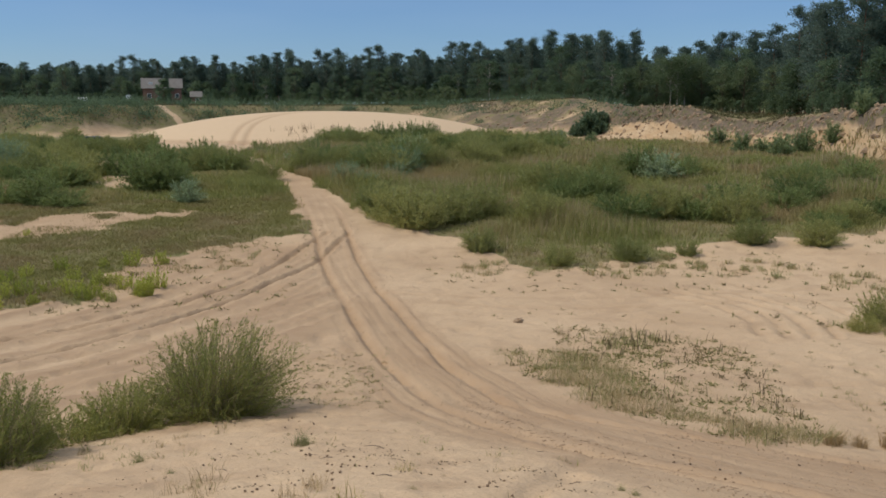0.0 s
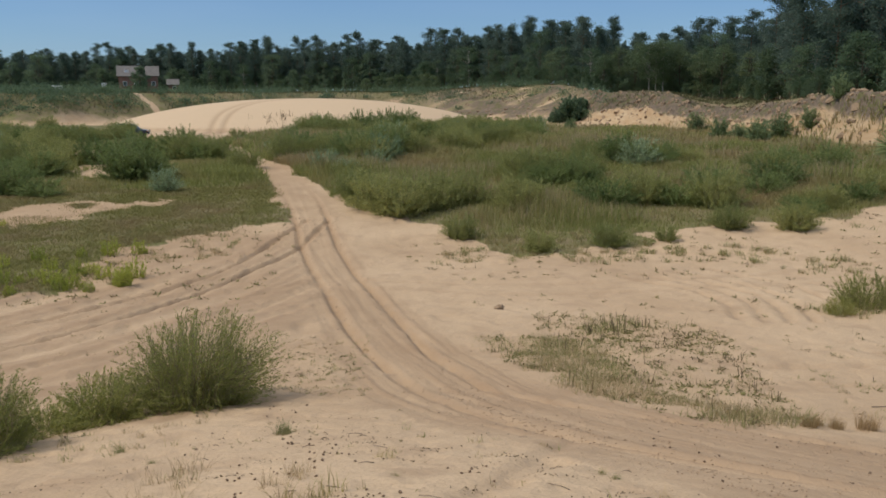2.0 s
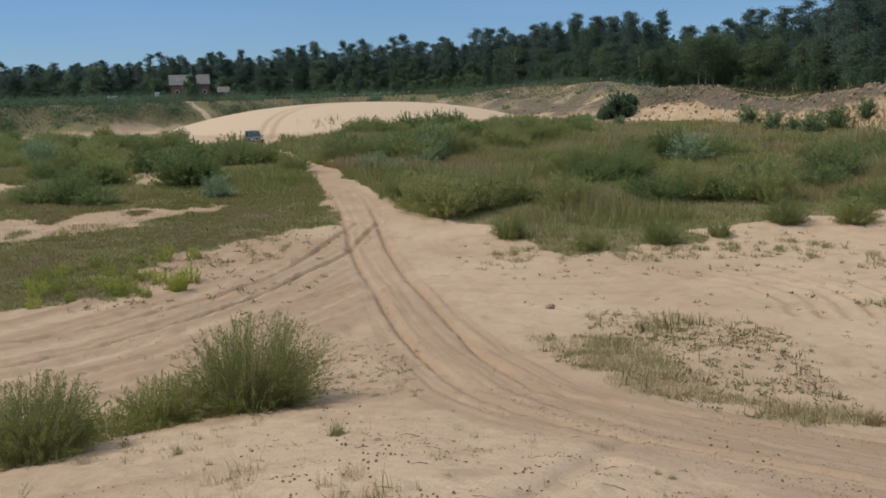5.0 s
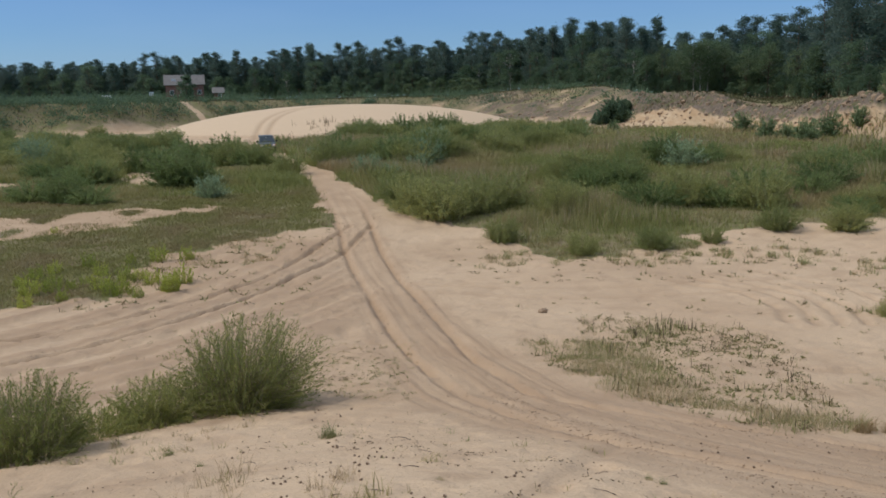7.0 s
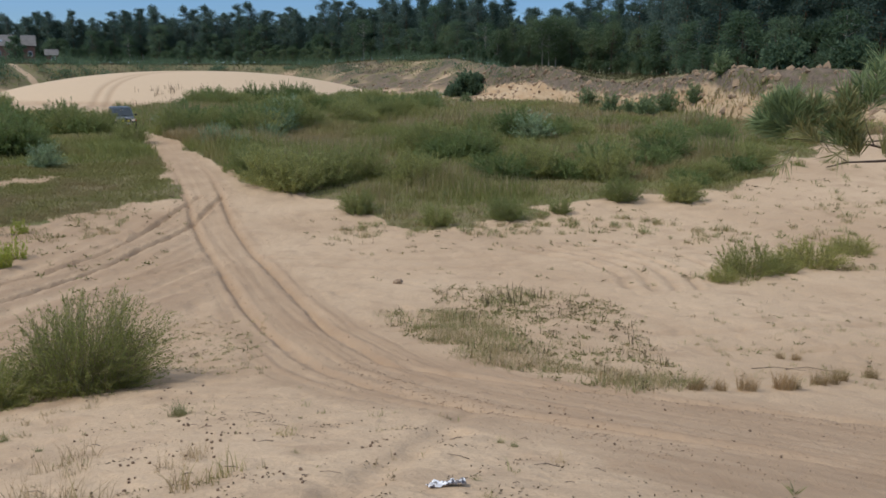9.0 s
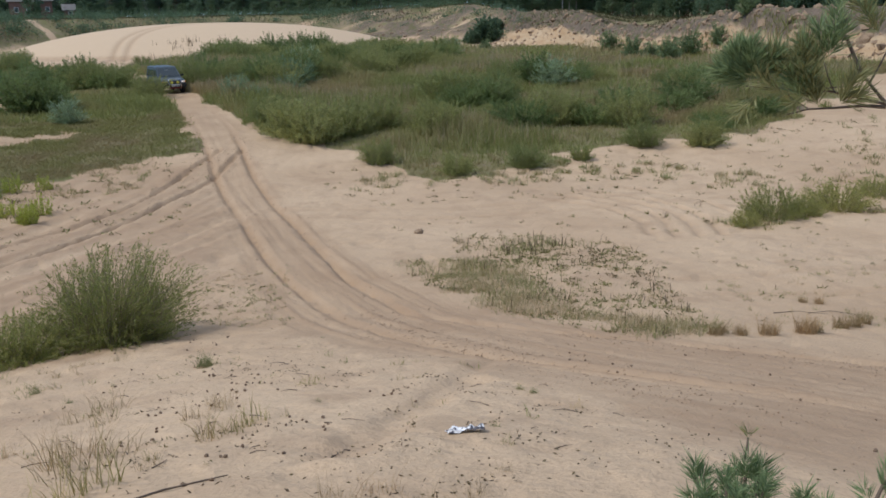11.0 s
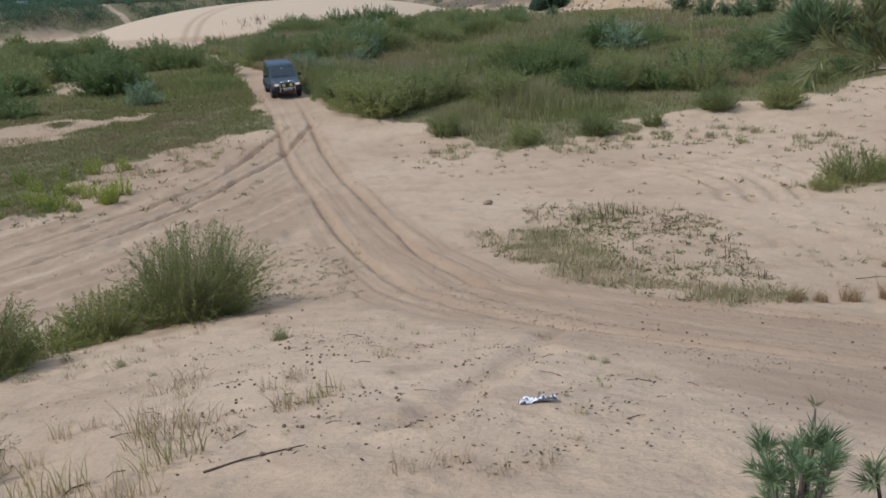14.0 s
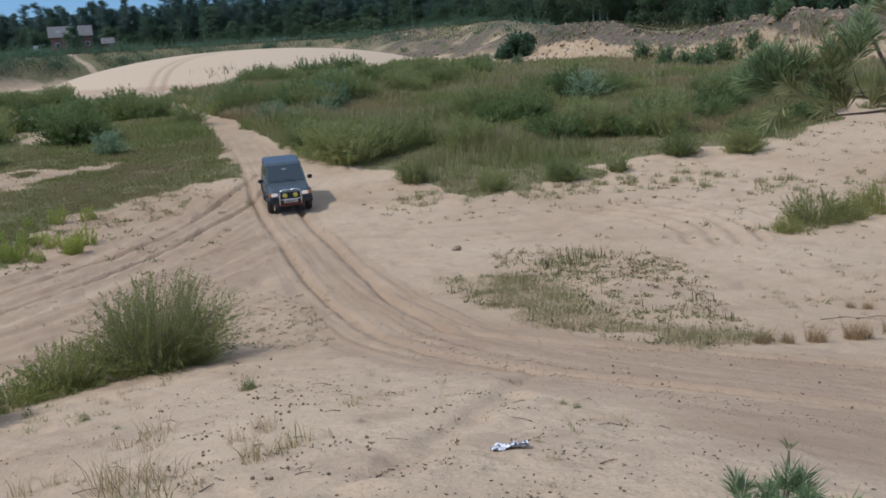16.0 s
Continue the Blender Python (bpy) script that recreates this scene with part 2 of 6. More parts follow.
# ---- mesh helpers ----
def mesh_of(name, verts, faces, mats, smooth_faces=False, index=None, sharp=None):
    """A mesh from a verts array and an array of faces with one count of corners."""
    me = bpy.data.meshes.new(name)
    verts, faces = np.asarray(verts, dtype=np.float32), np.asarray(faces, dtype=np.int32)
    k = faces.shape[1]
    me.vertices.add(len(verts))
    me.vertices.foreach_set("co", verts.ravel())
    me.loops.add(faces.size)
    me.loops.foreach_set("vertex_index", faces.ravel())
    me.polygons.add(len(faces))
    me.polygons.foreach_set("loop_start", np.arange(0, faces.size, k, dtype=np.int32))
    me.polygons.foreach_set("loop_total", np.full(len(faces), k, dtype=np.int32))
    if index is not None:
        me.polygons.foreach_set("material_index", np.asarray(index, dtype=np.int32))
    me.polygons.foreach_set("use_smooth", np.full(len(faces), smooth_faces))
    for m in (mats if isinstance(mats, (list, tuple)) else [mats]):
        me.materials.append(m)
    me.update(calc_edges=True)
    return me


def part(name, bm, mat, parent=None, label="", smooth_faces=False):
    """Links a bmesh (or a ready mesh) as one object, under parent where given."""
    if isinstance(bm, bpy.types.Mesh):
        me = bm
    else:
        me = bpy.data.meshes.new(name)
        for f in bm.faces:
            f.smooth = smooth_faces
        bm.to_mesh(me)
        bm.free()
        me.materials.append(mat)
    ob = new(name, me)
    ob.parent = parent
    return tagged(ob, label)


def tube(points, radii, sides=6):
    """Verts and triangles of a tapered tube along points."""
    pts = [Vector(p) for p in points]
    vs, fs = [], []
    for i, p in enumerate(pts):
        d = (pts[min(i + 1, len(pts) - 1)] - pts[max(i - 1, 0)]).normalized()
        u = d.orthogonal().normalized()
        w = d.cross(u)
        for k in range(sides):
            a = 2 * math.pi * k / sides
            vs.append(p + (u * math.cos(a) + w * math.sin(a)) * radii[i])
    for i in range(len(pts) - 1):
        for k in range(sides):
            a, b = i * sides + k, i * sides + (k + 1) % sides
            fs += [(a, b, b + sides), (a, b + sides, a + sides)]
    tip = len(vs)
    vs.append(pts[-1])
    fs += [((len(pts) - 1) * sides + k, (len(pts) - 1) * sides + (k + 1) % sides, tip) for k in range(sides)]
    return [tuple(v) for v in vs], fs


class Soup:
    """Gathers triangles of many tubes and leaves into one mesh."""

    def __init__(self):
        self.v, self.f, self.n = [], [], 0

    def add(self, vs, fs):
        vs = np.asarray(vs, dtype=np.float32).reshape(-1, 3)
        self.v.append(vs)
        self.f.append(np.asarray(fs, dtype=np.int32).reshape(-1, 3) + self.n)
        self.n += len(vs)

    def leaves(self, centres, dirs, length, width, rng):
        """Diamond leaves (two triangles) at centres along dirs."""
        c, d = np.asarray(centres, float).reshape(-1, 3), np.asarray(dirs, float).reshape(-1, 3)
        d = d / (np.linalg.norm(d, axis=1, keepdims=True) + 1e-9)
        s = np.cross(d, rng.normal(size=d.shape))
        s /= np.linalg.norm(s, axis=1, keepdims=True) + 1e-9
        ln = (length * rng.uniform(0.7, 1.3, len(c)))[:, None]
        wd = (width * rng.uniform(0.7, 1.3, len(c)))[:, None]
        v = np.stack([c, c + d * ln * 0.45 + s * wd / 2, c + d * ln, c + d * ln * 0.45 - s * wd / 2], 1).reshape(-1, 3)
        k = np.arange(len(c))[:, None] * 4
        self.add(v, np.concatenate([k + [[0, 1, 2]], k + [[0, 2, 3]]], 1).reshape(-1, 3))

    def blades(self, base, height, width, lean, rng):
        """Upright grass blades, each one bent at the knee."""
        base = np.asarray(base, float)
        m = len(base)
        a = rng.uniform(0, 2 * math.pi, m)
        side = np.stack([np.cos(a), np.sin(a), np.zeros(m)], 1)
        b = a + rng.normal(1.57, 0.6, m)
        fall = np.stack([np.cos(b), np.sin(b), np.zeros(m)], 1) * (height * lean * rng.uniform(0.2, 1.6, m))[:, None]
        up = np.stack([np.zeros(m), np.zeros(m), height], 1)
        w = np.broadcast_to(np.asarray(width, float), (m,))[:, None]
        knee = base + up * 0.62 + fall * 0.38
        v = np.stack([base - side * w / 2, base + side * w / 2, knee - side * w * 0.38, knee + side * w * 0.38, base + up + fall], 1).reshape(-1, 3)
        k = np.arange(m)[:, None] * 5
        self.add(v, np.concatenate([k + [[0, 1, 3]], k + [[0, 3, 2]], k + [[2, 3, 4]]], 1).reshape(-1, 3))

    def mesh(self, name, mat, smooth_faces=False):
        return mesh_of(name, np.concatenate(self.v), np.concatenate(self.f), mat, smooth_faces)

# ---- ground: one sheet from under the camera to the horizon ----
def curve(points, step=0.4):
    """A smooth line through points (Catmull-Rom), one point every step metres or so."""
    p = np.array(points, float)
    p = np.vstack([2 * p[0] - p[1], p, 2 * p[-1] - p[-2]])
    out = []
    for i in range(1, len(p) - 2):
        k = max(2, int(np.linalg.norm(p[i + 1] - p[i]) / step))
        t = np.linspace(0, 1, k, endpoint=False)[:, None]
        out.append(0.5 * (2 * p[i] + (p[i + 1] - p[i - 1]) * t + (2 * p[i - 1] - 5 * p[i] + 4 * p[i + 1] - p[i + 2]) * t ** 2
                          + (3 * p[i] - p[i - 1] - 3 * p[i + 1] + p[i + 2]) * t ** 3))
    return np.vstack(out + [p[-2:-1]])


def away(x, y, line):
    """Distance of points to a line of points, for those near it (9 m elsewhere)."""
    out = np.full(x.shape, 9.0)
    near = (x > line[:, 0].min() - 3) & (x < line[:, 0].max() + 3) & (y > line[:, 1].min() - 3) & (y < line[:, 1].max() + 3)
    xs, ys = x[near], y[near]
    best = np.full(xs.shape, 9.0)
    for (ax, ay), (bx, by) in zip(line[:-1], line[1:]):
        dx, dy = bx - ax, by - ay
        k = np.clip(((xs - ax) * dx + (ys - ay) * dy) / (dx * dx + dy * dy + 1e-9), 0, 1)
        best = np.minimum(best, np.hypot(xs - ax - k * dx, ys - ay - k * dy))
    out[near] = best
    return out


def inside(x, y, poly):
    hit = np.zeros(x.shape, bool)
    for (ax, ay), (bx, by) in zip(poly, poly[1:] + poly[:1]):
        cross = ((ay > y) != (by > y)) & (x < (bx - ax) * (y - ay) / (by - ay + 1e-12) + ax)
        hit ^= cross
    return hit


RUT_LEFT = [(-13.2, 63.5), (-11.2, 59.6), (-8.3, 50.2), (-6.4, 42.2), (-5.35, 37.0), (-4.3, 32.2), (-3.25, 27.7), (-2.03, 21.65), (-1.05, 17.7), (-0.35, 14.8), (0.3, 12.7), (0.95, 11.2), (2.0, 9.4), (3.6, 7.7), (6, 6.0), (9, 4.8)]
RUT_RIGHT = [(-11.6, 62.8), (-9.4, 59.2), (-6.5, 49.8), (-4.9, 43.0), (-4.15, 38.8), (-2.85, 32.4), (-1.35, 25.7), (-0.25, 20.0), (0.55, 16.2), (1.15, 14.0), (2.2, 12.6), (3.3, 11.5), (4.6, 10.6), (6.5, 9.8), (9, 9.2), (13, 8.3)]
BRANCH_A = [(-5.6, 41.6), (-6.7, 36.0), (-7.4, 31.2), (-8.8, 27.4), (-10.3, 24.0), (-12.4, 21.4), (-17, 18)]
BRANCH_B = [(-4.6, 41.6), (-5.3, 36.0), (-6.2, 32.2), (-7.2, 28.1), (-8.6, 23.4), (-10.6, 19.6), (-14, 16)]
FAINT = [
    [(-5.8, 33), (-8, 27), (-11, 22.5), (-16, 19.5)],
    [(-4.2, 29), (-7, 23.5), (-10, 19), (-13, 16)],
    [(-5.0, 25), (-8, 20.5), (-12, 17)],
    [(-3.4, 30), (1, 28.3), (6, 28.5), (12, 30), (20, 33)],
    [(-3.0, 28), (2, 26.6), (7, 27), (13, 28.3), (21, 31)],
    [(7.5, 30.0), (9.2, 27.6), (9.6, 25), (9, 22)],
    [(9.0, 30.5), (10.7, 27.8), (11.0, 25), (10.4, 22)],
    [(10.6, 31), (12.2, 28), (12.4, 25.4)], [(8.2, 30.2), (9.9, 27.7), (10.3, 25), (9.7, 22)], [(6.7, 29.6), (8.4, 27.5), (8.9, 25), (8.4, 22.4)],
    [(-0.18, 4.8), (0.08, 5.44), (0.44, 6.6), (1.04, 7.89), (1.73, 9.56)],
    [(-0.03, 4.77), (0.25, 5.57), (0.65, 6.74), (1.21, 7.76)],
    [(7, 17), (10, 17.5), (15, 18.5)], [(7, 15.5), (10.5, 15.8), (16, 17)],
]
MEADOW_EDGE = [(-4.5, 47.4), (-2.6, 42.0), (-0.4, 41.0), (1.9, 37.3), (3.6, 33.0), (6.4, 34.2), (9.8, 35.6), (13, 37.9), (16.8, 37.6), (20, 40.5), (24, 42.2), (29, 48),
               (36, 58), (60, 72), (66, 90), (45, 112), (36, 142), (8, 150), (-8, 134), (-22, 122), (-23.4, 101), (-17, 82), (-11.7, 66), (-7.6, 56)]
LEFT_EDGE = [(-30, 22), (-17, 26.3), (-14.0, 27.4), (-12.4, 27.9), (-12.7, 30.3), (-13.3, 33.3), (-12.7, 36.2), (-10.4, 37.8), (-6.8, 41.4), (-8.5, 50.0), (-11.9, 59.6), (-14.7, 66), (-20.0, 82), (-27.9, 106),
             (-32, 111.5), (-46, 111), (-50, 130), (-58, 166), (-110, 166), (-70, 60), (-45, 30)]
STRIPS = [[(-26, 34.5), (-20, 38.7), (-17.2, 41.9), (-13.2, 46.6), (-15.0, 48.2), (-19.6, 44.9), (-27, 40)],
          [(-21.6, 54), (-18.5, 55), (-20.2, 61), (-25, 64)], [(-36, 78), (-25, 70), (-27, 78), (-38, 90)], [(-36, 58), (-28, 55), (-30, 50), (-38, 52)]]
PATCH = [(1.0, 19.9), (1.8, 20.2), (2.7, 22.2), (3.2, 23.4), (4.9, 23.3), (6.3, 22.5), (7.3, 20.8), (7.2, 17.7), (6.2, 14.4), (5.5, 11.9), (5.1, 11.3), (4.15, 11.2), (3.75, 12.0), (3.3, 12.8), (2.7, 13.8), (2.4, 15.0), (1.8, 16.2), (1.4, 18.0)]
PATCH_CORE = [(1.2, 19.7), (2.0, 19.1), (2.8, 19.5), (4.0, 18.5), (3.7, 16.3), (3.9, 14.1), (4.4, 12.4), (5.1, 11.4), (4.15, 11.3), (3.75, 12.1), (3.3, 12.9), (2.7, 13.9), (2.5, 15.5), (1.8, 17.4)]
BAND = [(-1.4, 24), (-0.3, 21), (0.5, 18.3), (1.15, 16.0), (2.45, 14.0), (3.45, 12.35), (4.75, 11.1), (5.9, 10.55), (8, 10), (16, 9), (16, 2), (4, 3), (2.7, 4.7), (2.0, 6.5), (1.55, 7.7), (1.05, 9.8), (0.25, 12.6), (-0.5, 15.5), (-1.4, 19.1), (-2.2, 22)]
TRODDEN = [(-26, 31), (-17, 33.5), (-12, 37), (-8, 39), (-5.2, 36), (-4.7, 33.0), (-3.3, 28.6), (-1.9, 21.0), (-4.7, 19.8), (-4.9, 15.2), (-16, 12)]


FRONT_X, FRONT_Y = [-8, -4, -0.4, 3.6, 8, 12, 17, 24, 29], [54, 46, 40, 32, 34, 36.8, 37, 41.5, 47.5]


def turf_at(x, y):
    """Where grass and weeds cover the soil: 0 to 1."""
    jx, jy = x + 0.55 * fbm(x * 0.6, y * 0.6, 4), y + 0.8 * fbm(x * 0.6 + 40, y * 0.6, 4)
    cover = (inside(jx, jy, MEADOW_EDGE) | inside(jx, jy, LEFT_EDGE)).astype(float)
    for s in STRIPS:
        cover[inside(jx, jy, s) & (value_noise(x * 0.8 + 11, y * 0.8) > -0.55)] = 0
    front = smooth(0, 5.5, y - np.interp(x, FRONT_X, FRONT_Y))
    bare = (value_noise(x * 0.55 + 3, y * 0.55) < 0.45 - 1.6 * front) & (x > -5)
    cover[bare] = 0
    return cover


def ground_masks(x, y, z):
    d, az = np.hypot(x, y), np.degrees(np.arctan2(x, y))
    edge, width, top = rim(az)
    edge = edge + edge_wander(x, y)
    turf = turf_at(x, y)
    over = (d - edge) / width
    dune = dune_rise(x, y)
    soft = fbm(x * 0.12, y * 0.12, 3)
    grassy = np.where(az < -6, smooth(0.2, 0.3, over + 0.15 * soft), smooth(0.34, 0.52, over + 0.4 * soft))
    turf = np.maximum(turf, grassy)
    lane = away(x, y, curve([(-49, 178), (-54, 186), (-61, 196), (-72, 206), (-90, 240)], 3))
    turf *= 1 - (lane < 0.9)
    turf = np.where(dune > 0.15, 0, turf)
    cliff = smooth(8.5, 11.5, az)
    lip = 0.42 + 0.1 * value_noise(az * 0.9, 0 * az + 2.5) + 0.05 * soft
    raw = cliff * smooth(0.0, 0.08, over) * (1 - smooth(-0.02, 0.02, over - lip))
    raw = np.maximum(raw, (1 - smooth(-24, -19, az)) * smooth(0.0, 0.1, over) * (1 - smooth(0.15, 0.3, over + 0.25 * soft)))
    loam = cliff * smooth(-0.02, 0.02, over - lip) * (1 - smooth(1.5, 2.5, over))
    loam = np.maximum(loam, 0.95 * smooth(-1, 2, az) * (1 - cliff) * smooth(0.05, 0.15, over) * (1 - smooth(0.8, 1, over)) * smooth(-0.5, -0.2, fbm(x * 0.09, y * 0.22, 3)))
    turf *= 1 - np.maximum(raw, loam * 0.8)
    return turf, raw, loam, smooth(0.1, 0.5, dune)


RUTS = [(curve(k), 0.125, 0.12) for k in (RUT_LEFT, RUT_RIGHT)] + [(curve(k), 0.14, 0.10) for k in (BRANCH_A, BRANCH_B)]
RUTS += [(curve(k), 0.055 if 6 < k[0][0] < 11 and k[0][1] > 29 else 0.036, 0.13) for k in FAINT]
DUNE_RUTS = [curve([(-31.5 + k, 128), (-33 + k, 138), (-33 + k, 147), (-30.5 + k, 156), (-25 + k, 163)], 2) for k in (0, 1.9)]


def worn(x, y, z):
    """Adds ruts, heaped edges and trodden bumps to heights z, and says where sand is darker."""
    track = np.zeros(x.shape)
    d = np.hypot(x, y)
    wob = 0.03 * value_noise(x * 1.7, y * 1.7)
    rough = 1 + 0.4 * value_noise(x * 2.3, y * 2.3)
    for line, depth, half in RUTS:
        s = away(x, y, line) + wob
        main = half == 0.12
        depth = depth * (1 - 0.8 * smooth(40, 47, y)) * ((0.5 + 0.5 * smooth(12, 19, y)) if main else 1.0)
        z = z - depth * rough * np.exp(-(s / half) ** 2) + depth * (0.12 if main else 0.3) * rough * np.exp(-((s - 2.1 * half) / (0.8 * half)) ** 2)
    mid = curve([((a[0] + b[0]) / 2, (a[1] + b[1]) / 2) for a, b in zip(RUT_LEFT, RUT_RIGHT)])
    s = s_mid = away(x, y, mid) + 3 * wob
    wide = np.interp(y, [8, 13, 18, 30, 60], [2.1, 1.8, 1.45, 1.15, 1.2])
    lane = 1 - smooth(wide * 0.75, wide * 1.2, s)
    streak = away(x, y, RUTS[0][0])
    drawn = value_noise(streak * 7 + 20, y * 0.3) + 0.6 * value_noise(streak * 15, y * 0.6)
    track = np.maximum(track, lane * np.interp(y, [12, 20, 34, 44], [0.85, 0.75, 0.6, 0.3]) * (0.72 + 0.3 * drawn))
    z = z + 0.018 * lane * drawn
    jx, jy = x + 0.3 * value_noise(x * 2, y * 2), y + 0.3 * value_noise(x * 2 + 9, y * 2)
    broad = sum(inside(jx + a, jy + b, BAND).astype(float) for a, b in ((0, 0), (0.3, 0.1), (-0.3, -0.1), (0.1, -0.35), (-0.1, 0.35), (0.55, 0.2), (-0.55, -0.2))) / 7
    track = np.maximum(track, 0.95 * broad * (0.72 + 0.4 * value_noise(x * 0.8, y * 0.8)) * (0.85 + 0.15 * np.clip(drawn, -1, 1)))
    z = z - 0.035 * lane * (1 - smooth(36, 48, y))
    z = z + 0.012 * lane * np.abs(fbm(x * 4.5, y * 4.5, 2)) * (1 - smooth(14, 24, y))
    for line, depth, half in RUTS[2:]:
        track = np.maximum(track, 0.5 * np.exp(-(away(x, y, line) / (1.5 * half)) ** 2) * (depth / 0.085))
    # main ruts: browner driven sand, plus shade of their edges put into the colour
    for line, depth, half in RUTS[:2]:
        track = np.maximum(track, np.interp(y, [18, 24, 46, 60], [0.4, 0.75, 0.7, 0.35]) * np.exp(-((away(x, y, line) + wob) / 0.2) ** 2))
    far_lane = smooth(38, 46, y) * (1 - smooth(wide * 0.8, wide * 1.5, s_mid))
    track = np.maximum(track, far_lane * np.clip(0.38 + 0.35 * value_noise(x * 1.3, y * 0.7), 0, 1))
    jx, jy = x + 0.8 * value_noise(x * 0.9, y * 0.9), y + 0.8 * value_noise(x * 0.9 + 5, y * 0.9)
    trod = sum(inside(jx + a, jy + b, TRODDEN).astype(float) for a, b in ((0, 0), (0.7, 0.2), (-0.7, -0.2), (0.2, -0.9), (-0.2, 0.9))) / 5
    side = away(x, y, RUTS[3][0] * [1, 1])
    raked = value_noise(side * 1.9 + 3, (x - y) * 0.16) + 0.6 * value_noise(side * 3.7, (x - y) * 0.3 + 8)
    track = np.maximum(track, trod * np.clip(0.5 + 0.35 * raked, 0, 1))
    z = z + trod * (0.05 * raked + 0.03 * np.minimum(0.1, fbm(x * 1.9, y * 1.9, 2))) * (side < 8.5)
    shoots = away(x, y, curve([(-5.7, 9.9), (-5.2, 11.6), (-4.2, 12.6), (-3.0, 13.3), (-1.9, 14.4)]))
    track = np.maximum(track, 0.6 * (1 - smooth(0.5, 1.7, shoots)) * np.clip(0.6 + 0.6 * fbm(x * 1.5, y * 1.5, 3), 0, 1))
    track = np.maximum(track, 0.4 * (1 - smooth(-3.2, -1.8, x)) * (1 - smooth(9, 11, y)) * smooth(2, 4, y) * np.clip(0.5 + 0.7 * fbm(x * 0.9, y * 0.9, 3), 0, 1))
    for s in STRIPS[:2]:
        track = np.maximum(track, 0.5 * inside(x, y, s) * (0.7 + 0.5 * value_noise(x * 0.6, y * 1.6)))
    near = 1 - smooth(40, 60, d)
    z = z + near * (1 - 0.75 * np.clip(lane + broad, 0, 1)) * (0.02 * fbm(x * 1.3, y * 1.3, 3) + 0.009 * fbm(x * 5.5, y * 5.5, 2) * (1 - smooth(14, 24, d)) + (0.018 * value_noise(x * 2.6, y * 2.6) + 0.022 * np.minimum(0.2, fbm(x * 2.1 + 31, y * 2.1, 3))) * smooth(12, 20, d) + np.interp(d, [5, 13, 20], [0.03, 0.028, 0.02]) * np.minimum(0, fbm(x * 3.2 + 9, y * 3.2, 2)))
    for line in DUNE_RUTS:
        s = away(x, y, line)
        z = z - 0.14 * np.exp(-(s / 0.35) ** 2)
        track = np.maximum(track, 0.55 * np.exp(-(s / 0.45) ** 2))
    return z, np.clip(track, 0, 1)


SHEET = {}


def build_ground():
    az = np.radians(np.concatenate([np.arange(-180, -39, 3.0), np.arange(-38.5, 38.5, 0.13), np.arange(39, 180, 3.0)]))
    rings = np.concatenate([np.linspace(0.004, 2.6, 9), np.exp(np.arange(np.log(2.8), np.log(48), 0.0052)), np.exp(np.arange(np.log(48.3), np.log(62), 0.0075)),
                            np.exp(np.arange(np.log(62.5), np.log(215), 0.0065)), np.exp(np.arange(np.log(216), np.log(320), 0.014)), np.exp(np.arange(np.log(325), np.log(4000), 0.08))])
    a, r = np.meshgrid(az, rings)
    x, y = (r * np.sin(a)).ravel(), (r * np.cos(a)).ravel()
    base = ground_base(x, y)
    z, track = worn(x, y, base)
    turf, raw, loam, pale = ground_masks(x, y, base)
    crumble = np.maximum(raw, loam) * (1 - smooth(300, 400, np.hypot(x, y)))
    d_edge = np.hypot(x, y) - rim(np.degrees(np.arctan2(x, y)))[0] - edge_wander(x, y)
    along = np.arctan2(x, y) * 110
    gully = np.abs(value_noise(along * 0.45 + d_edge * 0.3, d_edge * 0.12)) + 0.5 * np.abs(value_noise(along * 1.1 + d_edge * 0.7, d_edge * 0.2))
    z = z + crumble * (raw * (0.35 - 0.75 * gully) + loam * 0.8 * value_noise(along * 0.12, d_edge * 0.15) + 0.22 * fbm(x * 0.6, y * 0.6, 3))
    SHEET.update(az=az, rings=rings, z=z.reshape(len(rings), len(az)))
    na, nr = len(az), len(rings)
    i, j = np.meshgrid(np.arange(nr - 1), np.arange(na), indexing="ij")
    j2 = (j + 1) % na
    quads = np.stack([i * na + j, (i + 1) * na + j, (i + 1) * na + j2, i * na + j2], -1).reshape(-1, 4)[:, ::-1]
    verts = np.stack([x, y, z], 1)
    me = mesh_of("ground", verts, quads, GROUND, True)
    for name, values in (("turf", turf), ("track", track), ("raw", raw), ("loam", loam), ("pale", pale)):
        at = me.attributes.new(name, "FLOAT", "POINT")
        at.data.foreach_set("value", values.astype(np.float32))
    return tagged(new("ground", me), "pale yellow sand of an old pit with rutted tyre tracks", "sand", kind="structure")


ground = build_ground()


def ground_height(x, y):
    """Heights of the finished sheet."""
    x, y = np.atleast_1d(np.asarray(x, float)), np.atleast_1d(np.asarray(y, float))
    a, r = np.clip(np.arctan2(x, y), SHEET["az"][0], SHEET["az"][-1] - 1e-6), np.clip(np.hypot(x, y), SHEET["rings"][0], 3800)
    j, i = np.searchsorted(SHEET["az"], a, "right") - 1, np.searchsorted(SHEET["rings"], r, "right") - 1
    j, i = np.clip(j, 0, len(SHEET["az"]) - 2), np.clip(i, 0, len(SHEET["rings"]) - 2)
    u = (a - SHEET["az"][j]) / (SHEET["az"][j + 1] - SHEET["az"][j])
    v = (r - SHEET["rings"][i]) / (SHEET["rings"][i + 1] - SHEET["rings"][i])
    z = SHEET["z"]
    return (z[i, j] * (1 - u) + z[i, j + 1] * u) * (1 - v) + (z[i + 1, j] * (1 - u) + z[i + 1, j + 1] * u) * v


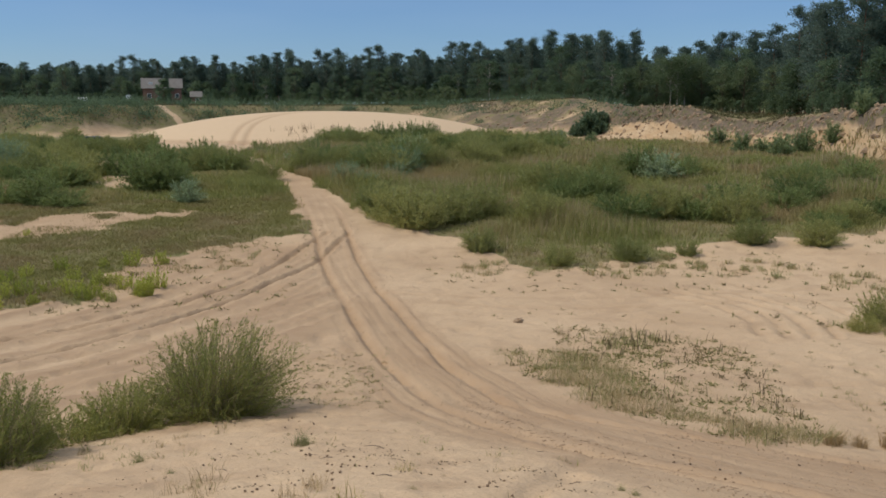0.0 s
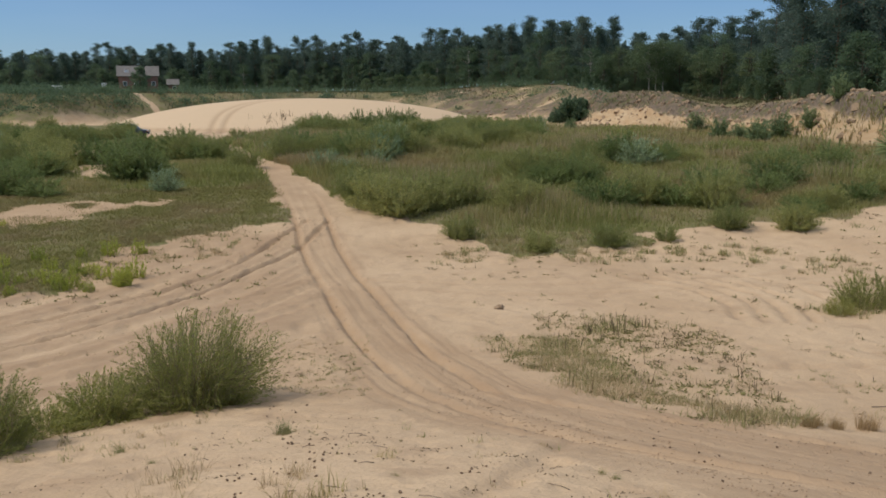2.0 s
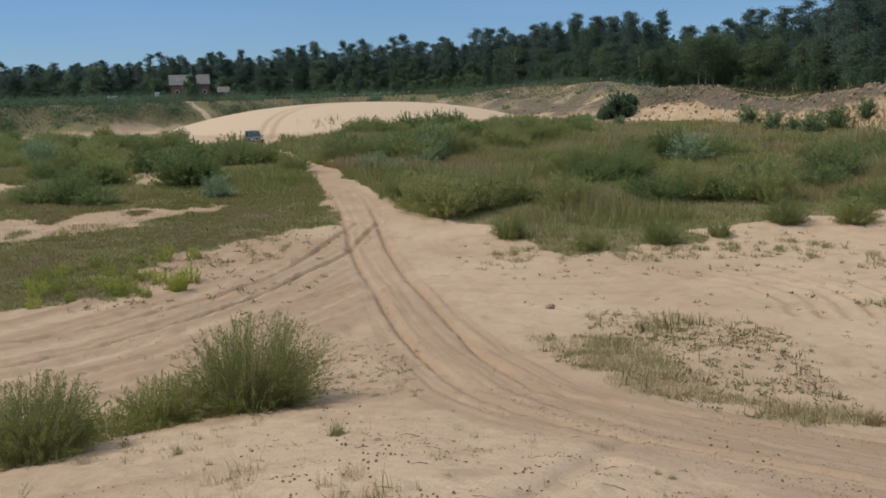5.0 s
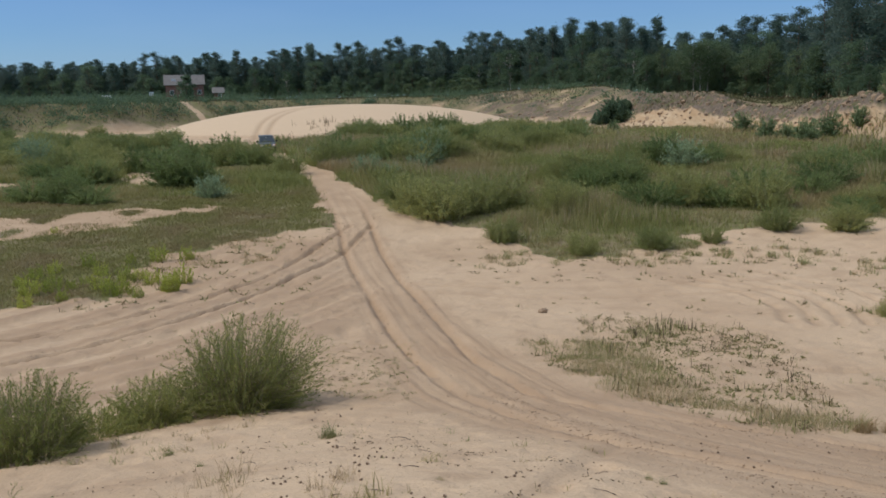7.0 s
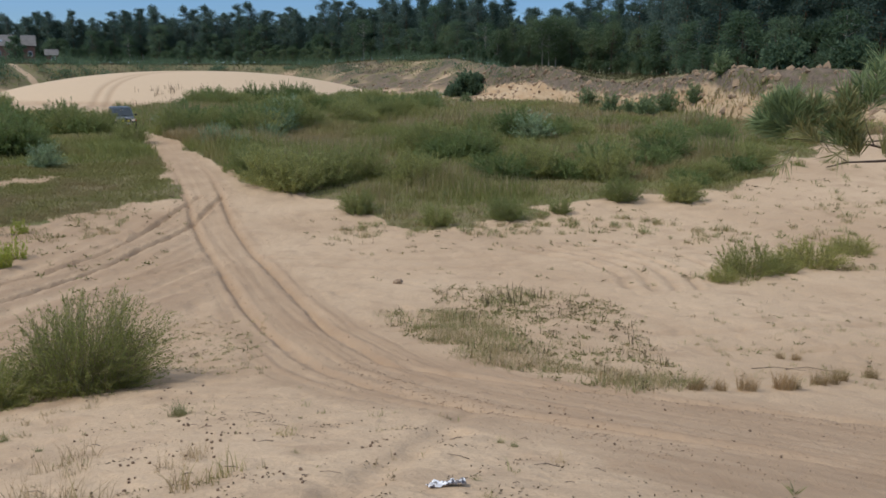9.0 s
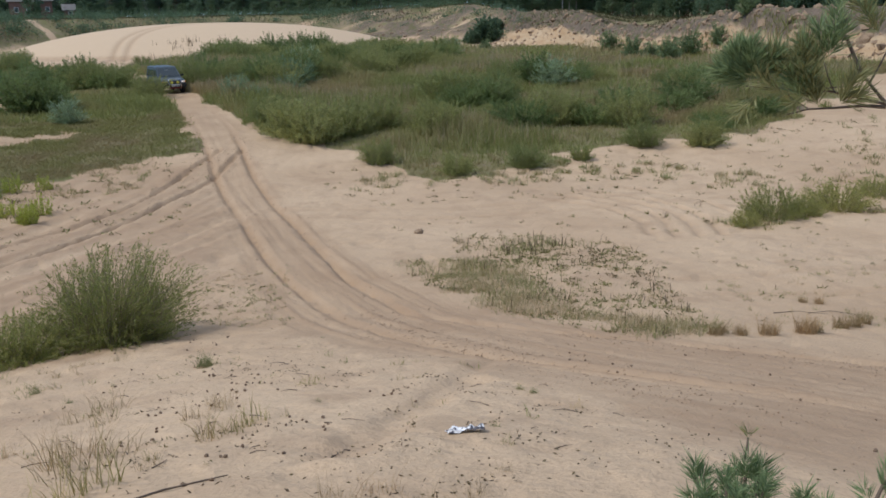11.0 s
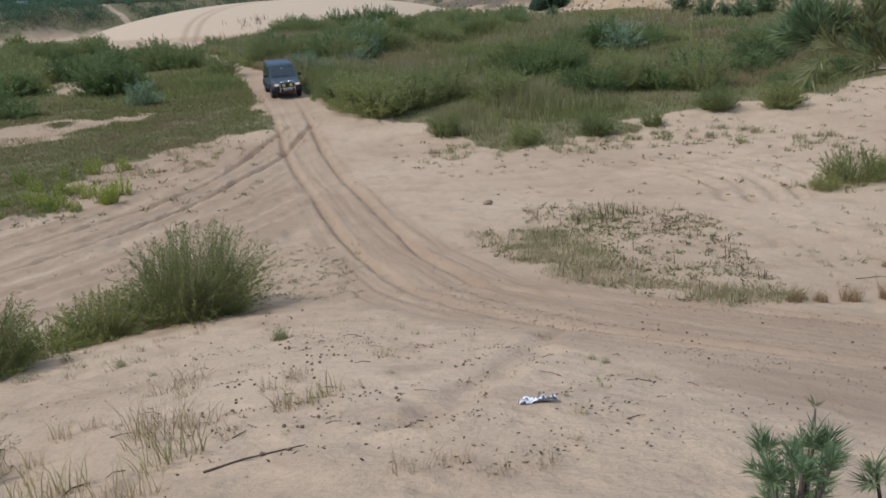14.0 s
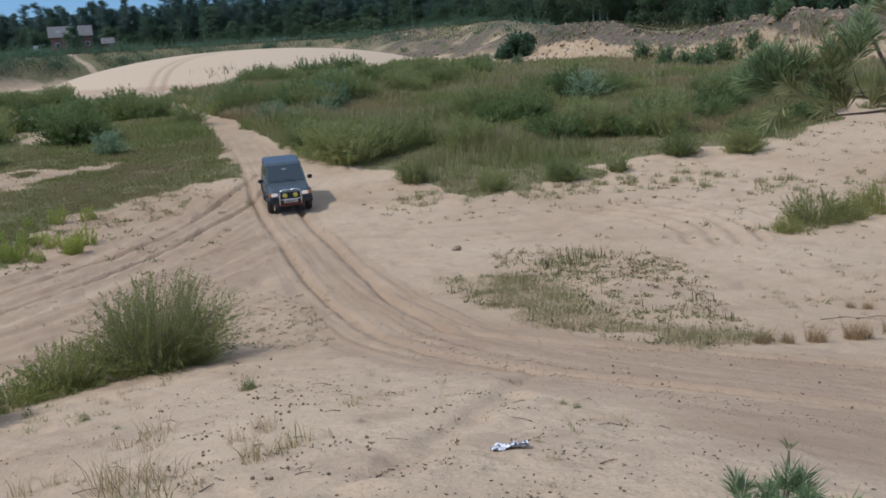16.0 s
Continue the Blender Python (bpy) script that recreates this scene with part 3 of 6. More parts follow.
def on_ground(x, y):
    return float(ground_height(x, y)[0])

# ---- forest round the pit ----
def pine_meshes(seed, height, bare, needle=(0.34, 0.15), loose=0.42):
    """Trunk and crown meshes of one pine; bare: the share of the trunk without green limbs."""
    rng = np.random.RandomState(seed)
    bend = rng.normal(0, 0.25, 2)
    at = lambda h: np.array([bend[0] * (h / height) ** 2 * 1.5, bend[1] * (h / height) ** 2 * 1.5, h])
    trunk, crown = Soup(), Soup()
    hs = np.linspace(-0.6, height * 0.97, 9)
    trunk.add(*tube([at(h) for h in hs], [0.02 + 0.17 * height / 17 * (1 - max(h, 0) / height) for h in hs], 7))
    h = height * bare
    cs, ds = [], []
    while h < height:
        k = (h / height - bare) / (1 - bare)
        reach = height * 0.185 * math.sin(math.pi * (0.3 + 0.61 * k)) ** 0.8 * rng.uniform(0.6, 1.12)
        for _ in range(rng.randint(2, 5)):
            a = rng.uniform(0, 2 * math.pi)
            ln = reach * rng.uniform(0.55, 1.1)
            out = np.array([math.cos(a), math.sin(a), rng.uniform(0.0, 0.45)])
            tip = at(min(h, height * 0.95)) + out * ln
            trunk.add(*tube([at(h), at(h) + out * ln * 0.5, tip], [0.045, 0.03, 0.012], 4))
            for s in np.linspace(0.35, 1.05, max(3, int(ln / 0.55))):
                c = at(h) + out * ln * s
                m = rng.randint(30, 44)
                spread = loose * (0.6 + 0.4 * ln / 2.5)
                p = c + rng.normal(0, 1, (m, 3)) * [spread * 1.2, spread * 1.2, spread * 0.8]
                cs.append(p)
                ds.append(rng.normal(0, 1, (m, 3)) * [1, 1, 0.5] + out + [0, 0, 0.35])
        h += height * rng.uniform(0.025, 0.045)
    top = at(height)
    cs.append(top + rng.normal(0, 1, (90, 3)) * [0.35, 0.35, 0.6] - [0, 0, 0.9])
    ds.append(rng.normal(0, 0.7, (90, 3)) + [0, 0, 0.8])
    crown.leaves(np.concatenate(cs), np.concatenate(ds), needle[0], needle[1], rng)
    return trunk.mesh("trunk", PINE_BARK, True), crown.mesh("crown", HAZED_NEEDLE)


def broad_meshes(seed, height, bark, leaf_size=0.42, low=0.12, wide=0.27, green=None):
    """Trunk and crown meshes of a leafy tree or tall shrub."""
    rng = np.random.RandomState(seed)
    trunk, crown = Soup(), Soup()
    lean = rng.normal(0, 0.03, 2)
    at = lambda h: np.array([lean[0] * h, lean[1] * h, h])
    hs = np.linspace(-0.4, height * 0.9, 7)
    trunk.add(*tube([at(h) for h in hs], [0.015 + 0.011 * height * (1 - max(h, 0) / height) for h in hs], 6))
    cs, ds = [], []
    for _ in range(int(26 + height * 2.2)):
        k = rng.uniform(0, 1) ** 0.85
        h = height * (low + (0.98 - low) * k)
        reach = height * wide * (math.sin(math.pi * (0.14 + 0.80 * k)) ** 0.75) * rng.uniform(0.45, 1.1)
        a = rng.uniform(0, 2 * math.pi)
        out = np.array([math.cos(a), math.sin(a), rng.uniform(0.2, 0.9)])
        s0 = at(max(0.2, h - reach * 0.5))
        tip = s0 + out * reach
        trunk.add(*tube([s0, (s0 + tip) / 2 + [0, 0, 0.1], tip], [0.05 * height / 12, 0.03 * height / 12, 0.008], 4))
        m = rng.randint(60, 110)
        spread = height * 0.05 * rng.uniform(0.7, 1.3)
        p = tip + rng.normal(0, 1, (m, 3)) * [spread, spread, spread * 0.7]
        cs.append(p)
        ds.append(rng.normal(0, 1, (m, 3)) + out * 0.6)
    crown.leaves(np.concatenate(cs), np.concatenate(ds), leaf_size, leaf_size * 0.62, rng)
    return trunk.mesh("trunk", bark, True), crown.mesh("crown", green or BROADLEAF)


def tree_of(name, meshes, label, category, group):
    root = new(name)
    for k, me in zip(("trunk", "crown"), meshes):
        new(k, me).parent = root
    return tagged(root, label, category, group)


TREELINE_AZ = [-60, -32, -27, -24, -17, -8, -2, 2.5, 6, 10.5, 14, 20, 23, 26, 35, 60]
TREELINE_D = [400, 420, 390, 370, 345, 315, 300, 270, 238, 205, 208, 194, 146, 134, 122, 120]


def plant_forest():
    rng = np.random.RandomState(11)
    PINE = "tall dark green pine in the forest behind the pit"
    LEAFY = "leafy green tree at the foot of the pine forest"
    pines = [tree_of("pine_tree", pine_meshes(20 + k, h, b), PINE, "tree", "forest pines")
             for k, (h, b) in enumerate([(17.5, 0.22), (16.3, 0.3), (18.3, 0.18), (15.4, 0.25), (17.0, 0.14)])]
    leafy = [tree_of("leafy_tree", broad_meshes(40 + k, h, b, 0.32), LEAFY, "tree", "forest edge trees")
             for k, (h, b) in enumerate([(9.0, TWIG), (6.5, TWIG), (11.5, BIRCH_BARK), (13.5, TWIG)])]
    birch = tree_of("birch_tree", broad_meshes(47, 12.5, BIRCH_BARK, 0.26, 0.3, 0.2, BIRCH_LEAF), "slender birch with a bare white trunk", "tree", "birches")
    pale = [tree_of("leafy_tree", broad_meshes(48 + k, h, TWIG, 0.26, 0.05, w, BIRCH_LEAF), "pale green leafy tree in front of the pines", "tree", "forest edge trees")
            for k, (h, w) in enumerate([(11.0, 0.24), (5.0, 0.36)])]
    unused = set(pines + leafy + pale + [birch])
    count = 0

    def put(kind, az, d, scale):
        x, y = d * math.sin(math.radians(az)), d * math.cos(math.radians(az))
        z = float(ground_base(np.array([x]), np.array([y]))[0]) - 0.1
        m = pose(x, y, z, 0, 0, rng.uniform(0, 360))
        if kind in unused:
            unused.discard(kind)
            kind.matrix_basis = m
            ob = kind
        else:
            ob = copy_thing(kind, m)
        ob.scale = (scale * rng.uniform(0.9, 1.15),) * 2 + (scale,)

    for row, gap in enumerate((4.6, 4.4, 4.8)):
        az = -33.0
        while az < 38:
            d = float(np.interp(az, TREELINE_AZ, TREELINE_D)) + 6 + row * 7 + rng.uniform(-3, 3)
            put(pines[rng.randint(5)], az, d, rng.uniform(0.88, 1.1) * float(np.interp(az, [-30, -15, -13, -12, -2, 8, 14, 20, 23, 26], [0.93, 0.97, 0.9, 1.06, 1.02, 0.98, 0.93, 0.94, 1.03, 1.1])))
            az += math.degrees(gap / d) * rng.uniform(0.6, 1.4)
    az = -33.0
    while az < 38:
        d = float(np.interp(az, TREELINE_AZ, TREELINE_D)) + rng.uniform(-3, 6)
        tall = float(np.interp(az, [-12, 0, 8, 20, 24], [0, 0.1, 0.3, 0.3, 0.12]))
        put(leafy[rng.choice(4, p=[0.35 - tall / 2, 0.25 - tall / 2, 0.2, 0.2 + tall])], az, d, rng.uniform(0.6, 1.1))
        az += math.degrees(3.3 / d) * rng.uniform(0.6, 1.5)
    for az, d, s in ((-17.6, 226, 0.95), (-19.3, 226, 0.4), (-15.0, 228, 0.6), (-16.2, 222, 0.3), (-18.3, 222, 0.26), (-21, 215, 0.4), (-24, 212, 0.5), (-23, 214, 0.35)):
        put(leafy[1], az, d, s)
    az = -33.0
    while az < 38:
        d = float(np.interp(az, TREELINE_AZ, TREELINE_D)) + rng.uniform(-7, -2)
        put(leafy[rng.choice(2)], az, d, rng.uniform(0.28, 0.55))
        az += math.degrees(1.9 / d) * rng.uniform(0.6, 1.5)
    for az, d, s in ((14.5, 196, 1.0), (14.9, 195, 0.9), (15.35, 197, 1.02)):
        put(birch, az, d, s)
    for az, s in ((11.6, 0.8), (12.6, 1.0), (13.6, 1.1), (16.4, 1.05), (17.6, 0.9), (18.8, 1.0), (8.4, 0.7), (20.5, 0.85), (21.6, 0.8)):
        put(pale[0], az, float(np.interp(az, TREELINE_AZ, TREELINE_D)) - 4, s)
    for az, s in ((-3.6, 0.9), (-2.9, 1.05), (-2.2, 0.95), (-1.5, 1.1), (-0.7, 1.0), (0.1, 1.1), (0.8, 0.9), (-7.5, 0.8), (-9.2, 0.9), (-13.4, 0.8)):
        put(pale[1], az, float(np.interp(az, TREELINE_AZ, TREELINE_D)) - 22, s)
    # the depth of the woods, too far in to be told apart
    soup_n, soup_b = Soup(), Soup()
    for _ in range(640):
        az = rng.uniform(-36, 40)
        d = float(np.interp(az, TREELINE_AZ, TREELINE_D)) + rng.uniform(24, 70)
        x, y = d * math.sin(math.radians(az)), d * math.cos(math.radians(az))
        z = float(ground_base(np.array([x]), np.array([y]))[0])
        h = rng.uniform(13.5, 16.8) * float(np.interp(az, [-30, -15, -13, -12, -2, 8, 14, 20, 23, 26], [0.92, 0.95, 0.86, 1.03, 1.0, 0.96, 0.9, 0.91, 1.0, 1.05]))
        soup_b.add(*tube([(x, y, z - 0.5), (x, y, z + h * 0.9)], [0.2, 0.05], 4))
        m = 300
        k = rng.uniform(0.12, 1, m)
        r = 3.3 * np.sin(math.pi * np.clip(0.22 + 0.76 * k, 0, 1)) * np.sqrt(rng.uniform(0, 1, m))
        a = rng.uniform(0, 2 * math.pi, m)
        soup_n.leaves(np.stack([x + r * np.cos(a), y + r * np.sin(a), z + h * k], 1), rng.normal(0, 1, (m, 3)), 1.0, 0.65, rng)
    woods = tagged(new("deep_woods", soup_n.mesh("deep_woods", HAZED_NEEDLE)), "dark depth of the pine forest", "forest", kind="stuff")
    stems = tagged(new("deep_woods_trunks", soup_b.mesh("deep_woods_trunks", PINE_BARK)), "bare pine trunks deep in the forest", "forest", kind="stuff")


plant_forest()

# ---- plants of the pit ----
def bush_meshes(seed, height, radius, stems, leaves, leaf, mat, lean=(0, 0), foot=0.3, upright=1.0, flare=0.55):
    """Stem and foliage meshes of a shrub whose rods fan out from a small foot; leaf: length and width."""
    rng = np.random.RandomState(seed)
    wood, green = Soup(), Soup()
    cs, ds = [], []
    for _ in range(stems):
        a = rng.uniform(0, 2 * math.pi)
        r0, r1 = foot * radius * math.sqrt(rng.uniform()), radius * math.sqrt(rng.uniform(0.02, 1)) * rng.uniform(0.7, 1.1)
        h = height * rng.uniform(0.55, 1.05) * (1 - 0.35 * (r1 / radius) ** 2)
        if rng.uniform() < 0.38:
            h, r1 = h * rng.uniform(0.25, 0.65), radius * rng.uniform(0.6, 1.05)
        p0 = np.array([r0 * math.cos(a), r0 * math.sin(a), -0.06])
        p2 = np.array([r1 * math.cos(a) + lean[0] * h, r1 * math.sin(a) + lean[1] * h, h])
        p1 = p0 * 0.4 + p2 * 0.6 * np.array([0.75, 0.75, 1]) + np.array([0, 0, 0.10 * h * upright])
        p1 += rng.normal(0, 0.04, 3) * height
        wood.add(*tube([p0, p1, p2], [0.0045 * height, 0.003 * height, 0.001 * height], 3))
        k = rng.uniform(0.03, 1.0, leaves)
        k = k[:, None]
        pos = (1 - k) ** 2 * p0 + 2 * k * (1 - k) * p1 + k * k * p2
        tan = 2 * (1 - k) * (p1 - p0) + 2 * k * (p2 - p1)
        tan /= np.linalg.norm(tan, axis=1, keepdims=True)
        cs.append(pos + rng.normal(0, 0.012 * height, pos.shape))
        ds.append(tan * 0.9 + rng.normal(0, flare, pos.shape))
    green.leaves(np.concatenate(cs), np.concatenate(ds), leaf[0], leaf[1], rng)
    return wood.mesh("stem", GREEN_ROD), green.mesh("foliage", mat)


def shrub(name, meshes, label, group="", category="shrub"):
    root = new(name)
    for k, me in zip(("stem", "foliage"), meshes):
        new(k, me).parent = root
    return tagged(root, label, category, group)


def stand(ob, x, y, turn=0.0, scale=1.0, sink=0.03):
    ob.matrix_basis = pose(x, y, on_ground(x, y) - sink, 0, 0, turn)
    ob.scale = (scale,) * 3 if not isinstance(scale, tuple) else scale
    return ob


def again(ob, x, y, turn=0.0, scale=1.0, sink=0.03):
    made = copy_thing(ob, pose(x, y, on_ground(x, y) - sink, 0, 0, turn))
    made.scale = (scale,) * 3 if not isinstance(scale, tuple) else scale
    return made


def near_shrubs():
    stand(shrub("willow_bush", bush_meshes(61, 1.6, 1.4, 620, 74, (0.052, 0.0105), WILLOW, (0.1, 0.02), 0.52, 0.8, 0.34),
                "grey-green willow bush of upright rods on bare sand", "willow bushes"), -3.72, 13.55)
    low = "low spreading willow shoots beside the larger bush"
    stand(shrub("willow_bush", bush_meshes(62, 0.8, 0.85, 300, 60, (0.05, 0.0105), WILLOW, (0.1, 0), 0.5, 1.0, 0.4), low, "willow bushes"), -4.9, 12.6)
    stand(shrub("willow_bush", bush_meshes(63, 0.5, 0.75, 200, 50, (0.05, 0.0105), WILLOW, (0.1, 0), 0.6, 1.0, 0.4), low, "willow bushes"), -5.4, 11.9)
    stand(shrub("willow_bush", bush_meshes(64, 1.25, 1.1, 460, 70, (0.05, 0.0105), WILLOW, (0.05, 0), 0.52, 1.0, 0.4),
                "dense grey-green willow bush on the sand slope", "willow bushes"), -5.75, 10.5, 0, 0.9)
    a = shrub("willow_bush", bush_meshes(65, 0.85, 1.1, 260, 44, (0.065, 0.013), WILLOW, (0, 0), 0.6, 1.0, 0.4), "low willow bush alone on the open sand", "willow bushes")
    stand(a, 12.9, 24.4, 0, (1.05, 1.0, 1.3))
    again(a, 15.8, 25.6, 130, (1.15, 0.9, 1.2))
    again(a, 14.2, 24.7, 70, (0.7, 0.7, 0.85))
    again(a, 11.6, 23.3, 20, (0.5, 0.5, 0.6))
    again(a, 18.6, 27.9, 210, (0.9, 0.9, 0.8))


near_shrubs()


def pit_shrubs():
    rng = np.random.RandomState(5)
    kinds = [
        shrub("willow_shrub", bush_meshes(71, 1.5, 1.3, 190, 70, (0.11, 0.018), SOFT_GREEN, foot=0.5, flare=0.75), "soft green willow shrub among tall grass", "pit shrubs"),
        shrub("willow_shrub", bush_meshes(72, 1.1, 1.4, 150, 70, (0.09, 0.026), WEED), "dark green leafy shrub among tall grass", "pit shrubs"),
        shrub("willow_shrub", bush_meshes(73, 1.9, 1.4, 160, 80, (0.10, 0.032), WEED, foot=0.4), "dark green leafy shrub among tall grass", "pit shrubs"),
        shrub("silver_shrub", bush_meshes(74, 1.6, 1.2, 110, 36, (0.13, 0.036), SILVER), "silver-leaved shrub at the edge of the grass", "pit shrubs"),
    ]
    fresh = set(kinds)

    def put(k, x, y, s, flat=1.0):
        ob = kinds[k]
        size = (s, s, s * flat)
        if ob in fresh:
            fresh.discard(ob)
            stand(ob, x, y, rng.uniform(0, 360), size)
        else:
            again(ob, x, y, rng.uniform(0, 360), size)

    # those that can be told apart: kind, place and size
    for k, x, y, s in [(3, -14.9, 50.3, 1.0), (1, -18.0, 55.2, 1.5), (2, -17.2, 54.6, 1.25), (2, -22.8, 48.4, 1.1), (1, -25.0, 49, 1.3), (1, -20.9, 47.6, 1.1),
                       (2, -20.5, 60, 1.1), (0, -12.2, 59.4, 1.15), (2, -23.5, 62.8, 1.2), (2, -21.5, 66, 1.3), (1, -17.6, 66.5, 1.2), (2, -2.7, 66.4, 1.5), (2, -42.5, 109.5, 1.05), (2, -44.6, 109, 1.1), (1, -40.9, 110, 1.6), (1, -39.2, 110.3, 1.3), (2, -47, 109, 1.1), (2, -4.6, 114, 1.7),
                       (2, -2.2, 112, 1.6), (0, -1.3, 43.1, 1.5), (0, -2.4, 44.6, 1.5), (0, 0.4, 44.6, 1.4), (0, 2.2, 46, 1.3), (0, -3.6, 47.5, 1.2), (0, -13.8, 64.5, 0.6), (0, -15.7, 68.5, 0.6), (1, -17.5, 72.5, 0.7), (0, -19.2, 77, 0.7), (1, -20.9, 82, 0.7), (0, -23.2, 89, 0.8), (1, -25.4, 96, 0.8), (0, -11.0, 68, 0.7), (3, -13.2, 74.5, 0.7), (0, -16.2, 85, 0.9), (1, -19.5, 95, 1.0), (0, -22, 104, 1.0), (0, 1.6, 38.0, 0.8), (0, 4.7, 35.0, 0.7), (0, 7.8, 35.9, 0.75),
                       (0, 10.4, 36.6, 0.5), (0, 13.9, 38.6, 0.85), (0, 16.6, 38.0, 0.9), (0, 20.3, 43.0, 0.9), (1, 18.4, 41.5, 0.9), (1, 22.4, 44.5, 1.1), (0, 24.5, 46.0, 1.0), (1, 9.4, 44.8, 1.5), (0, 11.5, 45.6, 1.5), (1, 13.2, 45, 1.2), (3, -6.6, 58.3, 1.1),
                       (3, -5.0, 55.8, 0.9), (0, 4.9, 44.2, 1.3), (1, 16.2, 48.8, 1.4), (1, 18.6, 47.4, 1.3), (0, -4.0, 50.2, 1.0), (3, -3.2, 60, 1.0), (1, 20.5, 50, 1.5), (1, 23, 54, 1.5)]:
        put(k, x, y, s)
    # the rest of the thicket
    tries = 0
    placed = 0
    while placed < 250 and tries < 4000:
        tries += 1
        if rng.uniform() < 0.62:
            y = rng.uniform(44, 136)
            x = rng.uniform(-14, 0.52 * y)
            side = MEADOW_EDGE
        else:
            y = rng.uniform(54, 150)
            x = rng.uniform(-0.58 * y, -0.14 * y)
            side = LEFT_EDGE
        ax, ay = np.array([x]), np.array([y])
        if not inside(ax, ay, side)[0] or any(inside(ax, ay, s)[0] for s in STRIPS) or dune_rise(ax, ay)[0] > 0.1:
            continue
        if value_noise(ax * 0.13, ay * 0.13)[0] < -0.1 or (x > 0.13 * y and math.hypot(x, y) > 66) or (-0.335 if y > 74 else -0.235) < x / y < -0.165:
            continue
        put(rng.choice(4, p=[0.58, 0.22, 0.12, 0.08]), x, y, rng.uniform(0.85, 1.6) * (1.15 if side is LEFT_EDGE else 1.0))
        placed += 1
    # young pines at the foot of the cliff
    young = tree_of("young_pine", bush_meshes(81, 2.7, 1.3, 70, 50, (0.26, 0.07), YOUNG_PINE, foot=0.15), "young dark pine at the foot of the sand cliff", "tree", "young pines")
    spots = [(37.5, 119, 1.2), (33.6, 98, 1.05), (34.8, 90, 1.05), (40, 97, 1.25), (36.5, 93, 0.8), (44, 92, 1.0), (35.4, 97, 0.8), (42, 94, 0.9), (14, 128, 0.7), (22, 130, 0.8), (-9.5, 118, 0.7)]
    for k, (x, y, s) in enumerate(spots):
        ob = young if k == 0 else copy_thing(young, Matrix())
        ob.matrix_basis = pose(x, y, on_ground(x, y) - 0.05, 0, 0, 57 * k)
        ob.scale = (s, s, s)
    round_bush = tree_of("round_bush", bush_meshes(95, 5.0, 3.2, 150, 60, (0.5, 0.26), BROADLEAF, foot=0.4, flare=0.9), "dark round leafy bush below the forest", "bush", "round bushes")
    round_bush.matrix_basis = pose(28.6, 168, on_ground(28.6, 168) - 0.1)
    for x, y, s in [(47, 84, 0.75), (53, 82, 0.7), (30.5, 170, 0.7), (25.5, 166, 0.55)]:
        made = copy_thing(round_bush, pose(x, y, on_ground(x, y) - 0.1, 0, 0, 50 * s + x))
        made.scale = (s, s, s)


pit_shrubs()


def scatter(rng, count, lo, hi, az0=-37, az1=38):
    """Points spread evenly over a ring sector of ground."""
    r = np.sqrt(rng.uniform(lo * lo, hi * hi, count))
    a = np.radians(rng.uniform(az0, az1, count))
    return r * np.sin(a), r * np.cos(a)


